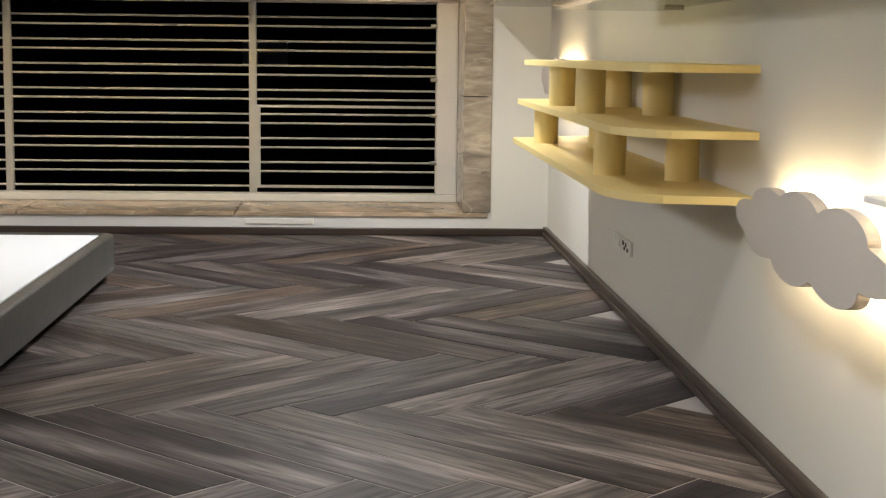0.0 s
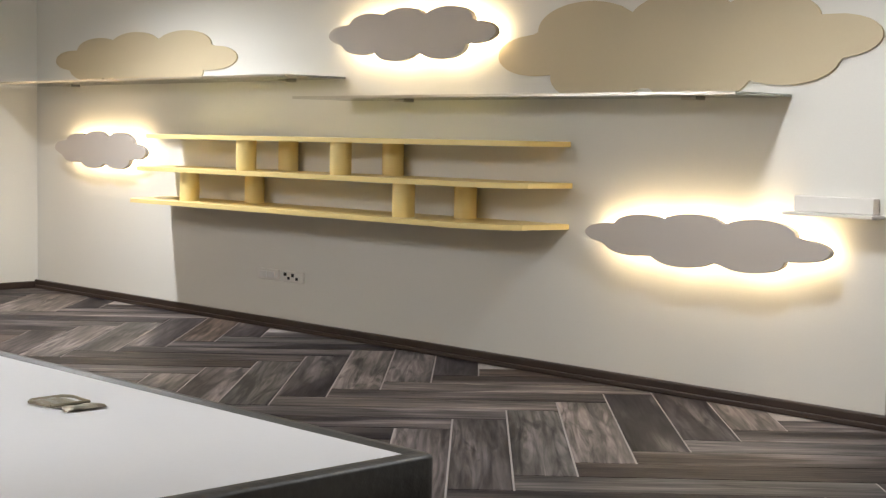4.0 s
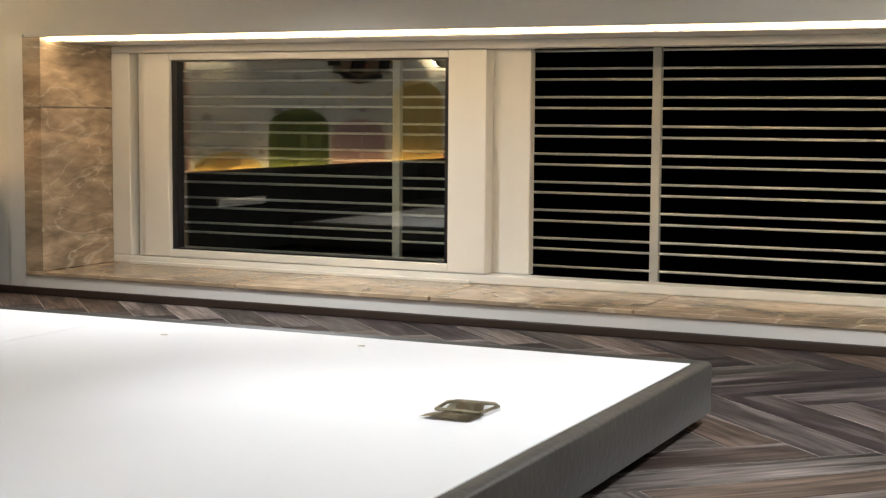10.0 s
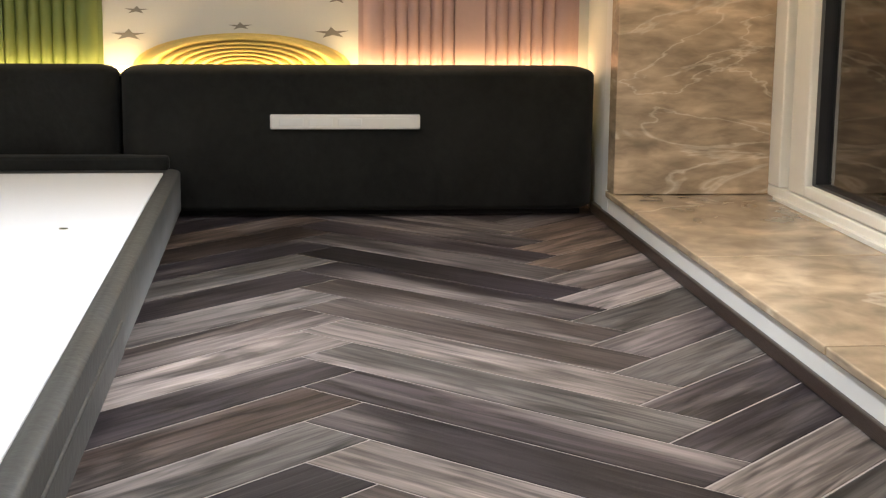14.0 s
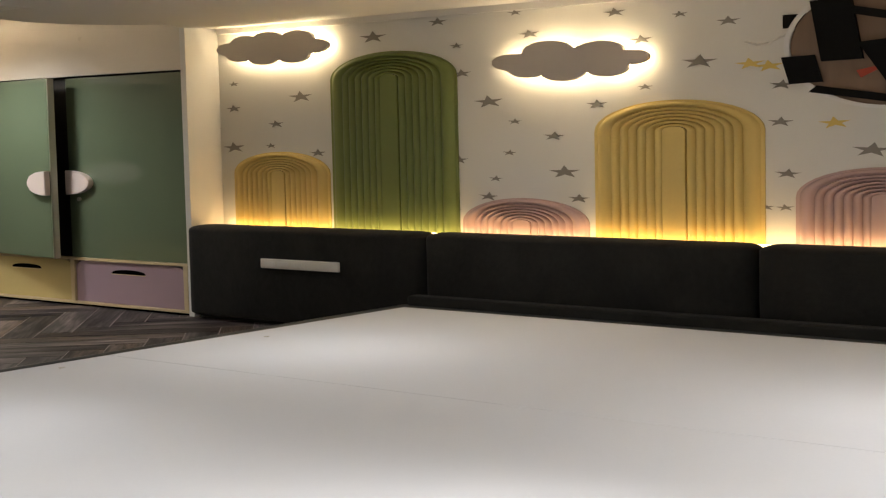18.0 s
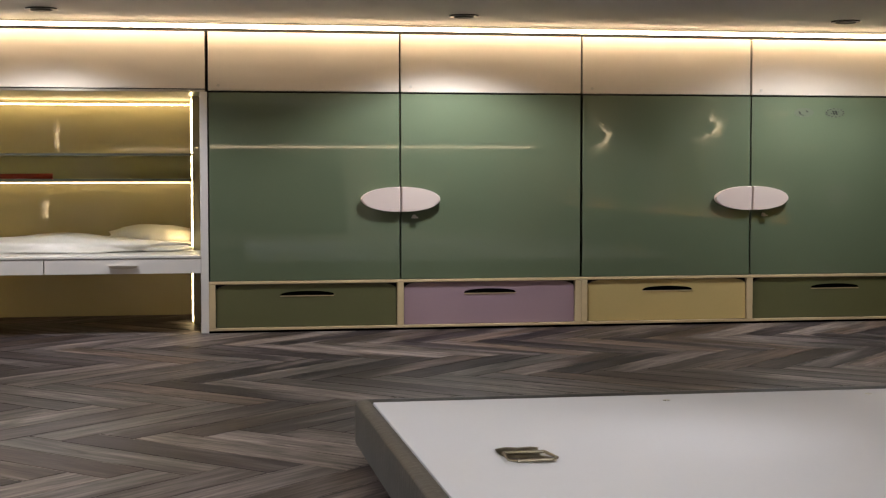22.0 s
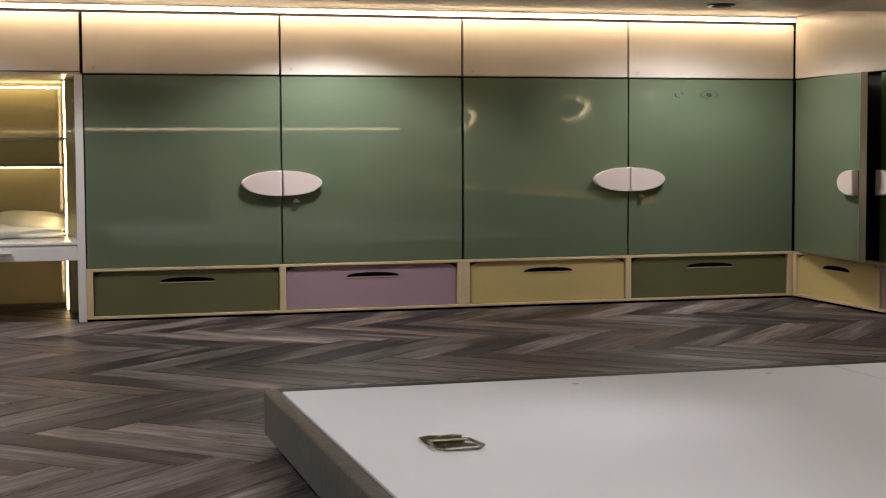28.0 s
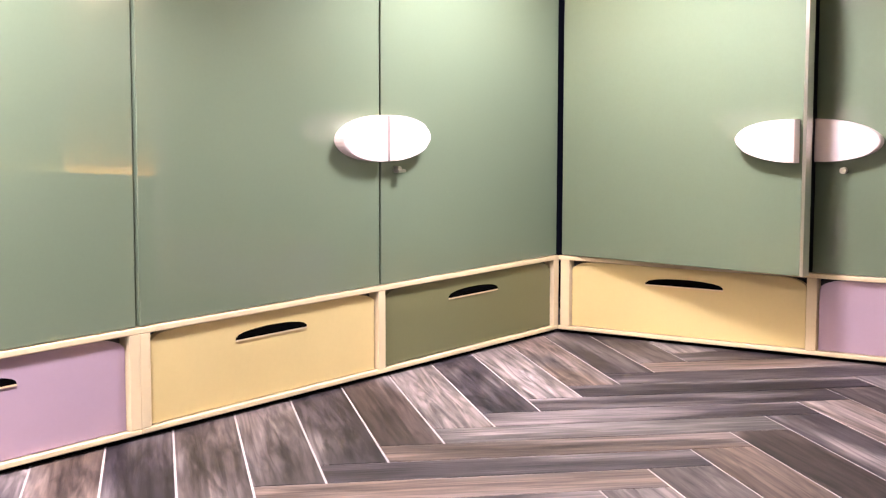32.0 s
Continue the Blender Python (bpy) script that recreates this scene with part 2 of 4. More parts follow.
SAGE = mat("sage_green_front", (0.12, 0.125, 0.055), 0.4, vary=0.05, bump=0.03)
LILAC = mat("lilac_front", (0.36, 0.255, 0.30), 0.4, vary=0.04, bump=0.03)
YELLOW = mat("yellow_front", (0.56, 0.44, 0.19), 0.4, vary=0.05, bump=0.03)
PLY = mat("pale_wood_frame", (0.62, 0.50, 0.30), 0.45, vary=0.08, fine=30, bump=0.05)
SHELF = mat("yellow_shelf_lacquer", (0.78, 0.62, 0.27), 0.4, vary=0.04, bump=0.03)
DISC = mat("pinkish_white_disc", (0.72, 0.62, 0.58), 0.4, vary=0.02, bump=0.02)
# near-black with shade painted in: cabinet insides, plinths, holes, the unlit building
DARK = mat("recess_shade_black", (0.006, 0.006, 0.006), 0.7, vary=0.1, bump=0)
# black that paints the shade in finger holes and under the drawer chests
GAPSHADE = mat("gap_shade_black", (0.002, 0.002, 0.002), 1.0, vary=0.1, bump=0, spec=0.0)
BLACK = mat("black_tape", (0.004, 0.004, 0.0045), 0.7, vary=0.2, bump=0.2, spec=0.15)
VELVET = mat("dark_grey_velvet", (0.0125, 0.0125, 0.0112), 0.8, vary=0.65, scale=3.2, fine=25, bump=0.25, sheen=0.05, spec=0.12)
BEDCLOTH = mat("grey_velvet_bed_cloth", (0.016, 0.0165, 0.0150), 0.5, vary=0.85, scale=4.0, fine=30, bump=0.25, sheen=0.10, spec=0.5)
BEDTOP = mat("white_bed_board", (0.71, 0.72, 0.745), 0.7, vary=0.03, scale=0.9, bump=0.02, spec=0.08)
BASE = mat("dark_wood_baseboard", (0.040, 0.026, 0.020), 0.35, vary=0.3, stretch=(1, 1, 8), bump=0.1)
GROUT = mat("floor_joint", (0.31, 0.28, 0.27), 0.8, vary=0.15, bump=0.1)
CLOUD = mat("beige_cloud_board", (0.50, 0.45, 0.405), 0.55, vary=0.03, bump=0.03)
PALE = mat("pale_cloud_board", (0.53, 0.445, 0.30), 0.6, vary=0.03, bump=0.03)
STEEL = mat("brushed_metal", (0.55, 0.53, 0.48), 0.3, metal=1.0, vary=0.1, fine=120, bump=0.1)
RAIL = mat("cream_painted_bar", (0.86, 0.84, 0.77), 0.4, vary=0.1, bump=0.05)
STARGREY = mat("grey_star", (0.235, 0.215, 0.185), 0.6, vary=0.05, bump=0)
STARGOLD = mat("yellow_star", (0.68, 0.50, 0.13), 0.5, vary=0.05, bump=0)
ARCHGREEN = mat("green_arch", (0.16, 0.20, 0.05), 0.5, vary=0.06, bump=0.04)
ARCHYELLOW = mat("yellow_arch", (0.66, 0.49, 0.16), 0.5, vary=0.05, bump=0.04)
ARCHPINK = mat("pink_arch", (0.50, 0.34, 0.32), 0.5, vary=0.05, bump=0.04)
TAN = mat("tan_wood_backing", (0.19, 0.12, 0.075), 0.5, vary=0.12, stretch=(1, 6, 1), bump=0.05)
NICHE = mat("olive_mirror_laminate", (0.42, 0.37, 0.195), 0.4, vary=0.05, bump=0.0, coat=1.0)
BRONZE = mat("dull_bronze_metal", (0.30, 0.27, 0.20), 0.38, metal=1.0, vary=0.25, fine=40, bump=0.3)
LED = mat("warm_led", (1, 0.8, 0.5), 0.5, vary=0, bump=0, glow=11.0, glow_colour=(1.0, 0.68, 0.30))
LEDW = mat("cloud_led", (1, 0.85, 0.6), 0.5, vary=0, bump=0, glow=14.5, glow_colour=(1.0, 0.82, 0.52))
LEDN = mat("niche_led", (1, 0.85, 0.6), 0.5, vary=0, bump=0, glow=23.0, glow_colour=(1.0, 0.76, 0.38))
LEDS = mat("shelf_led", (1, 0.85, 0.6), 0.5, vary=0, bump=0, glow=5.0, glow_colour=(1.0, 0.76, 0.40))
LEDB = mat("soft_led", (1, 0.85, 0.6), 0.5, vary=0, bump=0, glow=13.0, glow_colour=(1.0, 0.76, 0.40))
LEDH = mat("window_cove_led", (1, 0.85, 0.6), 0.5, vary=0, bump=0, glow=19.0, glow_colour=(1.0, 0.76, 0.48))
LEDC = mat("cove_led", (1, 0.85, 0.6), 0.5, vary=0, bump=0, glow=22.0, glow_colour=(1.0, 0.76, 0.48))
MARBLE = marble("brown_marble", (0.40, 0.305, 0.21), (0.72, 0.62, 0.49), 1.0)
GMARBLE = marble("grey_brown_marble", (0.33, 0.275, 0.215), (0.55, 0.48, 0.39), 1.0)
WMARBLE = marble("white_marble", (0.58, 0.56, 0.55), (0.25, 0.2, 0.18), 0.5)
PANE = glass("window_glass", clear=0.83)
SHELFGLASS = glass("shelf_glass", (0.82, 0.90, 0.86), clear=0.8)
EDGE = mat("dark_glass_edge", (0.06, 0.065, 0.05), 0.35, vary=0.1, bump=0.0)
PLASTIC = mat("white_plastic", (0.72, 0.70, 0.66), 0.35, vary=0.02, bump=0.02)
BAG = mat("white_plastic_bag", (0.80, 0.78, 0.72), 0.35, vary=0.05, fine=14, bump=0.6)
BLUE = mat("blue_plastic", (0.02, 0.05, 0.30), 0.25, vary=0.1, bump=0.02, coat=0.5)
RED = mat("red_tool_grip", (0.42, 0.05, 0.02), 0.45, vary=0.1, bump=0.05)
BLACKP = mat("black_plastic", (0.012, 0.012, 0.014), 0.3, vary=0.1, bump=0.05)
PLANK = wood_plank()


# ---- builders ----
def box(bm, x0, x1, y0, y1, z0, z1, bevel=0.0):
    """A box in plan units."""
    made = bmesh.ops.create_cube(bm, size=1.0)["verts"]
    for v in made:
        v.co = Vector((x0 + (v.co.x + 0.5) * (x1 - x0), y0 + (v.co.y + 0.5) * (y1 - y0), z0 + (v.co.z + 0.5) * (z1 - z0)))
    if bevel:
        edges = list({e for v in made for e in v.link_edges})
        bmesh.ops.bevel(bm, geom=edges, offset=bevel, segments=2, affect="EDGES", profile=0.5)
    return bm


def one(x0, x1, y0, y1, z0, z1, bevel=0.0):
    return box(bmesh.new(), x0, x1, y0, y1, z0, z1, bevel)


def rod(bm, a, b, r, r2=None, n=12):
    """A round bar from a to b in plan units."""
    a, b = Vector(a), Vector(b)
    made = bmesh.ops.create_cone(bm, cap_ends=True, segments=n, radius1=r, radius2=r if r2 is None else r2, depth=(b - a).length)["verts"]
    m = Matrix.Translation((a + b) / 2) @ (b - a).to_track_quat("Z", "Y").to_matrix().to_4x4()
    bmesh.ops.transform(bm, matrix=m, verts=made)
    return bm


def spot(ob):
    """Where an object's origin stands in the world."""
    at = Vector(ob.location)
    while ob.parent:
        ob = ob.parent
        at = at + Vector(ob.location)
    return at


def mesh_of(name, bm, material, at, smooth):
    bmesh.ops.scale(bm, verts=bm.verts, vec=(U, U, U))
    bmesh.ops.translate(bm, verts=bm.verts, vec=-at)
    me = bpy.data.meshes.new(name)
    bm.to_mesh(me)
    bm.free()
    me.materials.append(material)
    if smooth:
        me.polygons.foreach_set("use_smooth", [True] * len(me.polygons))
    return new(name, me)


def part(name, bm, material, parent, label="", smooth=False):
    """One bmesh, in plan units, as one mesh object under a thing, a part or a piece of the setting."""
    ob = mesh_of(name, bm, material, spot(parent), smooth)
    ob.parent = parent
    return tagged(ob, label)


def thing(name, x, y, z, label, category, group="", kind=""):
    ob = new(name)
    ob.empty_display_size = 0.1
    ob.location = (U * x, U * y, U * z)
    return tagged(ob, label, category, group, kind)


def solid(name, bm, material, label, category="", group="", kind="", smooth=False):
    """A thing or a piece of the setting that is one mesh, with its origin at its base."""
    lo = [min(v.co[i] for v in bm.verts) for i in range(3)]
    hi = [max(v.co[i] for v in bm.verts) for i in range(3)]
    at = U * Vector(((lo[0] + hi[0]) / 2, (lo[1] + hi[1]) / 2, lo[2]))
    ob = mesh_of(name, bm, material, at, smooth)
    ob.location = at
    return tagged(ob, label, category, group, kind)


def on_wall(side, x, y, z):
    """The pose of a plate on a wall: u along the wall, v up, w into the room."""
    u, w = {"east": ((0, 1, 0), (-1, 0, 0)), "west": ((0, 1, 0), (1, 0, 0)), "south": ((1, 0, 0), (0, 1, 0)), "north": ((1, 0, 0), (0, -1, 0))}[side]
    return Matrix(((u[0], 0, w[0], x), (u[1], 0, w[1], y), (0, 1, 0, z), (0, 0, 0, 1)))


def prism(outline, m, depth, bevel=0.0, low=0.0):
    """A plate: an outline in (u, v), from w = low to depth, laid into the room by m."""
    bm = bmesh.new()
    front = [bm.verts.new((u, v, depth)) for u, v in outline]
    back = [bm.verts.new((u, v, low)) for u, v in outline]
    bm.faces.new(front)
    bm.faces.new(back[::-1])
    n = len(outline)
    for i in range(n):
        bm.faces.new((back[i], back[(i + 1) % n], front[(i + 1) % n], front[i]))
    if bevel:
        rim = [e for e in bm.edges if all(abs(v.co.z - depth) < 1e-6 for v in e.verts)]
        bmesh.ops.bevel(bm, geom=rim, offset=bevel, segments=2, affect="EDGES", profile=0.5)
    bmesh.ops.transform(bm, matrix=m, verts=bm.verts)
    bmesh.ops.recalc_face_normals(bm, faces=bm.faces)
    return bm




def soft(x0, x1, y0, y1, z0, z1, r, segments=4):
    """An upholstered block whose rounding runs wide along the floor."""
    bm = one(x0 / FLAT, x1 / FLAT, y0 / FLAT, y1 / FLAT, z0, z1)
    bmesh.ops.bevel(bm, geom=bm.edges[:], offset=r, segments=segments, affect="EDGES", profile=0.5)
    bmesh.ops.scale(bm, verts=bm.verts, vec=(FLAT, FLAT, 1))
    return bm

# ---- the setting ----
S = "structure"
floor_slab = solid("floor", one(1.2, 18, -6, 16.0, -0.3, -0.0025), GROUT, "grey-brown herringbone wood-look plank floor", "floor", kind=S)
solid("wall_east", box(box(bmesh.new(), XE, XE + 0.25, 6.0, YN + 1.2, 0, ZC), XE + 0.25, XE + 0.6, 6.0, 6.15, 0, ZC), PAINT, "cream painted wall that carries the yellow shelves", "wall", kind=S)
bm = bmesh.new()
box(bm, 1.2, XE, YN, YN + 1.45, 0, 0.145)
box(bm, 1.2, XE, YN, YN + 1.45, 1.95, ZC)
box(bm, 1.2, 2.42, YN, YN + 1.0, 0.145, 1.95)
box(bm, 11.0, XE, YN, YN + 1.0, 0.145, 1.95)
solid("wall_north", bm, PAINT, "cream painted wall round the wide window", "wall", kind=S)
solid("wall_west", one(1.3, XH, 3.2, YN, 0, ZC), PAINT, "pale wall behind the upholstered headboard", "wall", kind=S)
solid("wall_south", one(1.2, 12.45, -2.4, -2.1, 0, ZC), PAINT, "plain wall behind the wardrobes", "wall", kind=S)
solid("wall_pillar", one(12.005, 12.45, -2.1, 1.42, 0, 2.50), PAINT, "white pillar beside the lit desk niche", "wall", kind=S)
solid("ceiling", one(1.2, 18, -6, 16, ZC, ZC + 0.15), CEIL, "smooth off-white ceiling", "ceiling", kind=S)
solid("ceiling_soffit", one(11.47, 18, -0.03, 6.0, 2.50, ZC), CEIL, "white boxed soffit over the door passage", "ceiling", kind=S)


def lobes(parts, n=96):
    """The outline of overlapping discs (u, v, radius), seen from the origin."""
    out = []
    for i in range(n):
        a = 2 * math.pi * i / n
        far = 0.0
        for u, v, r in parts:
            along = u * math.cos(a) + v * math.sin(a)
            off = u * u + v * v - along * along
            if off < r * r:
                far = max(far, along + math.sqrt(r * r - off))
        out.append((far * math.cos(a), far * math.sin(a)))
    return out


# lowered ceiling with lobed rim
edge = [(XH, YN), (XH, 3.45), (2.2, 3.4)]
edge += [(3.4 + 1.1 * math.cos(a), 4.35 + 1.12 * math.sin(a)) for a in np.linspace(math.pi * 1.22, math.pi * 2.05, 14)]
edge += [(6.0 + 1.6 * math.cos(a), 5.6 + 1.7 * math.sin(a)) for a in np.linspace(math.pi * 1.25, math.pi * 2.1, 14)]
edge += [(7.4 + 1.4 * math.cos(a), 8.6 + 1.9 * math.sin(a)) for a in np.linspace(math.pi * 1.6, math.pi * 2.4, 12)]
edge += [(7.2, 10.6), (7.2, YN)]
solid("ceiling_lowered", prism(edge, Matrix.Identity(4), ZC, low=ZD), CEIL, "lowered off-white ceiling panel with a lobed rim", "ceiling", kind=S)
solid("ceiling_trim", one(XH, XH + 0.05, 3.42, YN, ZD - 0.05, ZD), CEIL, "narrow white cornice above the headboard wall", "trim", kind=S)

# baseboards
bm = bmesh.new()
box(bm, XE - 0.035, XE, 5.97, YN, 0, 0.075, 0.008)
box(bm, XE - 0.045, XE, 5.97, YN, 0, 0.03, 0.006)
solid("baseboard_east", bm, BASE, "dark brown moulded wooden baseboard", "baseboard", kind=S)
bm = bmesh.new()
box(bm, 2.05, XE - 0.035, YN - 0.03, YN, 0, 0.06, 0.008)
solid("baseboard_north", bm, BASE, "dark brown wooden baseboard under the window", "baseboard", kind=S)
bm = bmesh.new()
box(bm, 11.975, 12.45, 1.42, 1.455, 0, 0.08, 0.006)
box(bm, 11.97, 12.005, 0.03, 1.455, 0, 0.08, 0.006)
solid("baseboard_pillar", bm, BASE, "dark brown wooden baseboard round the pillar", "baseboard", kind=S)
bm = bmesh.new()
box(bm, XE + 0.0, XE + 0.25, 5.96, 6.0, 0, 0.08, 0.006)
solid("baseboard_end", bm, BASE, "dark brown wooden baseboard at the wall's end", "baseboard", kind=S)

# window wall: white band, marble lining
solid("trim_window_band", one(2.4, 11.02, YN - 0.012, YN + 0.02, 0.06, 0.15), WHITE, "white painted band under the marble sill", "trim", kind=S)
solid("trim_window_side", one(2.30, 2.45, YN - 0.015, YN + 0.05, 0.0, 1.97), WHITE, "white upright trim between headboard and window", "trim", kind=S)
window = thing("window_1", 6.6, 15.4, 0.18, "wide white sliding window with brown marble lining, half open to the night", "window", kind=S)
cuts = [2.45, 4.35, 5.88, 7.3, 9.0, 11.0]
for a, b in zip(cuts, cuts[1:]):
    part("sill_slab", one(a + 0.006, b - 0.006, YN - 0.03, 15.36, 0.148, 0.182, 0.006), MARBLE, window, "brown marble sill slab")
for a, b, c, d in ((YN - 0.02, 14.93, 0.185, 1.1), (14.936, 15.36, 0.185, 0.8), (14.936, 15.36, 0.806, 1.95), (YN - 0.02, 14.93, 1.106, 1.95)):
    part("marble_jamb", one(10.80, 11.02, a, b, c, d, 0.004), GMARBLE, window, "grey-brown marble jamb")
for a, b in ((0.185, 1.42), (1.425, 1.95)):
    part("marble_jamb", one(2.45, 2.62, YN - 0.02, 15.36, a, b, 0.005), MARBLE, window, "brown marble jamb")
part("lintel", one(2.62, 10.80, YN + 0.25, 15.36, 1.92, 1.95), WHITE, window, "white head board")
F0, F1 = 15.33, 15.52
fr = part("frame", one(2.62, 10.80, F0, F1, 0.182, 0.245, 0.008), UPVC, window, "white plastic window frame")
part("frame_top", one(2.62, 10.80, F0, F1, 1.86, 1.92, 0.008), UPVC, window)
part("frame_side", one(2.62, 2.80, F0, F1, 0.245, 1.86, 0.008), UPVC, window)
part("frame_side", one(2.84, 2.90, F0 + 0.06, F1, 0.245, 1.86, 0.006), UPVC, window)
part("frame_side", one(10.62, 10.80, F0, F1, 0.245, 1.86, 0.008), UPVC, window)
sash = part("sash", one(2.92, 3.17, F0 + 0.01, F1 - 0.04, 0.25, 1.855, 0.01), UPVC, window, "white sliding sash")
part("sash_stile", one(5.60, 5.90, F0 + 0.01, F1 - 0.04, 0.25, 1.855, 0.01), UPVC, sash)
part("sash_rail", one(3.17, 5.60, F0 + 0.01, F1 - 0.04, 0.25, 0.31, 0.008), UPVC, sash)
part("sash_rail", one(3.17, 5.60, F0 + 0.01, F1 - 0.04, 1.80, 1.855, 0.008), UPVC, sash)
part("gasket", one(3.17, 3.22, F0 + 0.05, F1 - 0.05, 0.31, 1.80), BLACKP, sash)
part("gasket", one(5.56, 5.60, F0 + 0.05, F1 - 0.05, 0.31, 1.80), BLACKP, sash)
part("gasket", one(3.22, 5.56, F0 + 0.05, F1 - 0.05, 0.31, 0.322), BLACKP, sash)
part("gasket", one(3.22, 5.56, F0 + 0.05, F1 - 0.05, 1.788, 1.80), BLACKP, sash)
part("track", one(2.80, 5.80, F0 - 0.03, F0, 0.182, 0.205, 0.003), UPVC, window)
part("mullion", one(5.80, 6.18, F1 - 0.03, F1 + 0.06, 0.245, 1.86, 0.01), UPVC, window)
pane = part("pane", one(3.17, 5.60, 15.42, 15.432, 0.31, 1.80), PANE, window, "clear reflecting glass pane")
pane.visible_shadow = False
for z in (0.5, 0.9, 1.2, 1.65):
    part("roller_clip", one(10.57, 10.63, F0 - 0.02, F0 + 0.02, z, z + 0.03, 0.004), STEEL, window)

# grille outside
grille = thing("window_grille", 6.7, 16.6, 0.2, "cream-painted steel security grille of thin bars outside the window", "grille")
z, wide = 0.20, True
while z < 2.0:
    part("bar", rod(bmesh.new(), (-4.0, 16.6, z), (12.8, 16.6, z), 0.0105, n=8), RAIL, grille)
    z += 0.138 if wide else 0.084
    wide = not wide
for x in (-0.2, 2.2, 4.55, 6.77, 8.99, 11.3):
    part("upright", one(x - 0.035, x + 0.035, 16.57, 16.63, 0.09, 2.1, 0.006), RAIL, grille)
for zz in (0.20, 0.94):
    part("hatch_rail", one(8.97, 11.2, 16.56, 16.6, zz - 0.012, zz + 0.012), RAIL, grille)
part("hatch_stile", one(8.96, 9.06, 16.55, 16.58, 0.20, 0.94), RAIL, grille)
for x in (3.3, 5.66, 7.9, 10.1):
    part("bracket", one(x - 0.03, x + 0.03, 15.52, 16.6, 0.085, 0.105), RAIL, grille)
for y in (15.75, 16.0, 16.25):
    part("base_bar", rod(bmesh.new(), (-4.0, y, 0.115), (12.8, y, 0.115), 0.012, n=8), RAIL, grille)
solid("backdrop_building", one(-160, 120, 51.0, 54, -12, 30), DARK, "black unlit building across the night street", "backdrop", kind=S)
ac = thing("outdoor_unit", 6.9, 50.7, 1.05, "white air-conditioner unit on a dark building far outside", "air conditioner")
part("case", one(6.15, 7.55, 50.4, 51.0, 1.05, 1.79, 0.03), WHITE, ac)
part("grille", one(6.25, 7.0, 50.37, 50.402, 1.15, 1.7), UPVC, ac)
part("bracket", one(6.15, 7.55, 50.5, 51.0, 0.98, 1.05), BLACKP, ac)
solid("cove_led_window", one(2.62, 10.78, YN + 0.05, YN + 0.10, 1.925, 1.945), LEDH, "warm led strip in the window head", "led strip")

# ---- lamps and led strips ----
cove = thing("cove_led", 6.5, 0.07, 2.72, "warm led strip in a slim channel above the wardrobes", "led strip")
part("channel", one(2.15, 11.46, 0.035, 0.105, 2.806, 2.825), PLASTIC, cove)
for a, b in ((2.15, 5.24), (5.25, 8.35), (8.36, 11.46)):
    part("strip", one(a, b, 0.04, 0.10, 2.775, 2.805), LEDC, cove)
solid("led_headboard", one(XH + 0.05, XH + 0.12, 3.45, YN - 0.05, 0.78, 0.805), LED, "warm led strip behind the headboard's top", "led strip")
ring = thing("downlight", 0, 0, 0, "small dark ceiling ring of a downlight or added fill lamp", "downlight", "ceiling downlights")
bm = bmesh.new()
rod(bm, (0, 0, -0.012), (0, 0, 0), 0.13, n=24)
part("rim", bm, BLACKP, ring, smooth=False)
bm = bmesh.new()
rod(bm, (0, 0, -0.02), (0, 0, -0.0125), 0.09, n=20)
part("lens", bm, DARK, ring)
first = True
# the last four rings only mark the added fill lamps
for x, y, z, power, wide, size, tilt, fade in SPOTS:
    m = pose(U * x, U * y, U * (z - 0.002))
    if first:
        ring.matrix_basis, first = m, False
    else:
        copy_thing(ring, m)


# ---- clouds ----
CLOUDY = [(-0.385, -0.01, 0.115), (-0.20, -0.135, 0.135), (0.07, -0.14, 0.135), (0.285, -0.07, 0.125), (0.395, 0.03, 0.105), (-0.23, 0.125, 0.145), (0.03, 0.145, 0.14), (0.24, 0.125, 0.125), (-0.05, 0.0, 0.20), (0.12, 0.0, 0.19)]
CLOUDY2 = [(-0.40, 0.0, 0.10), (-0.25, -0.125, 0.125), (-0.20, 0.10, 0.15), (0.13, 0.13, 0.165), (0.03, -0.14, 0.145), (0.26, -0.085, 0.13), (0.385, 0.02, 0.115), (-0.04, 0.0, 0.18), (0.15, 0.0, 0.18)]


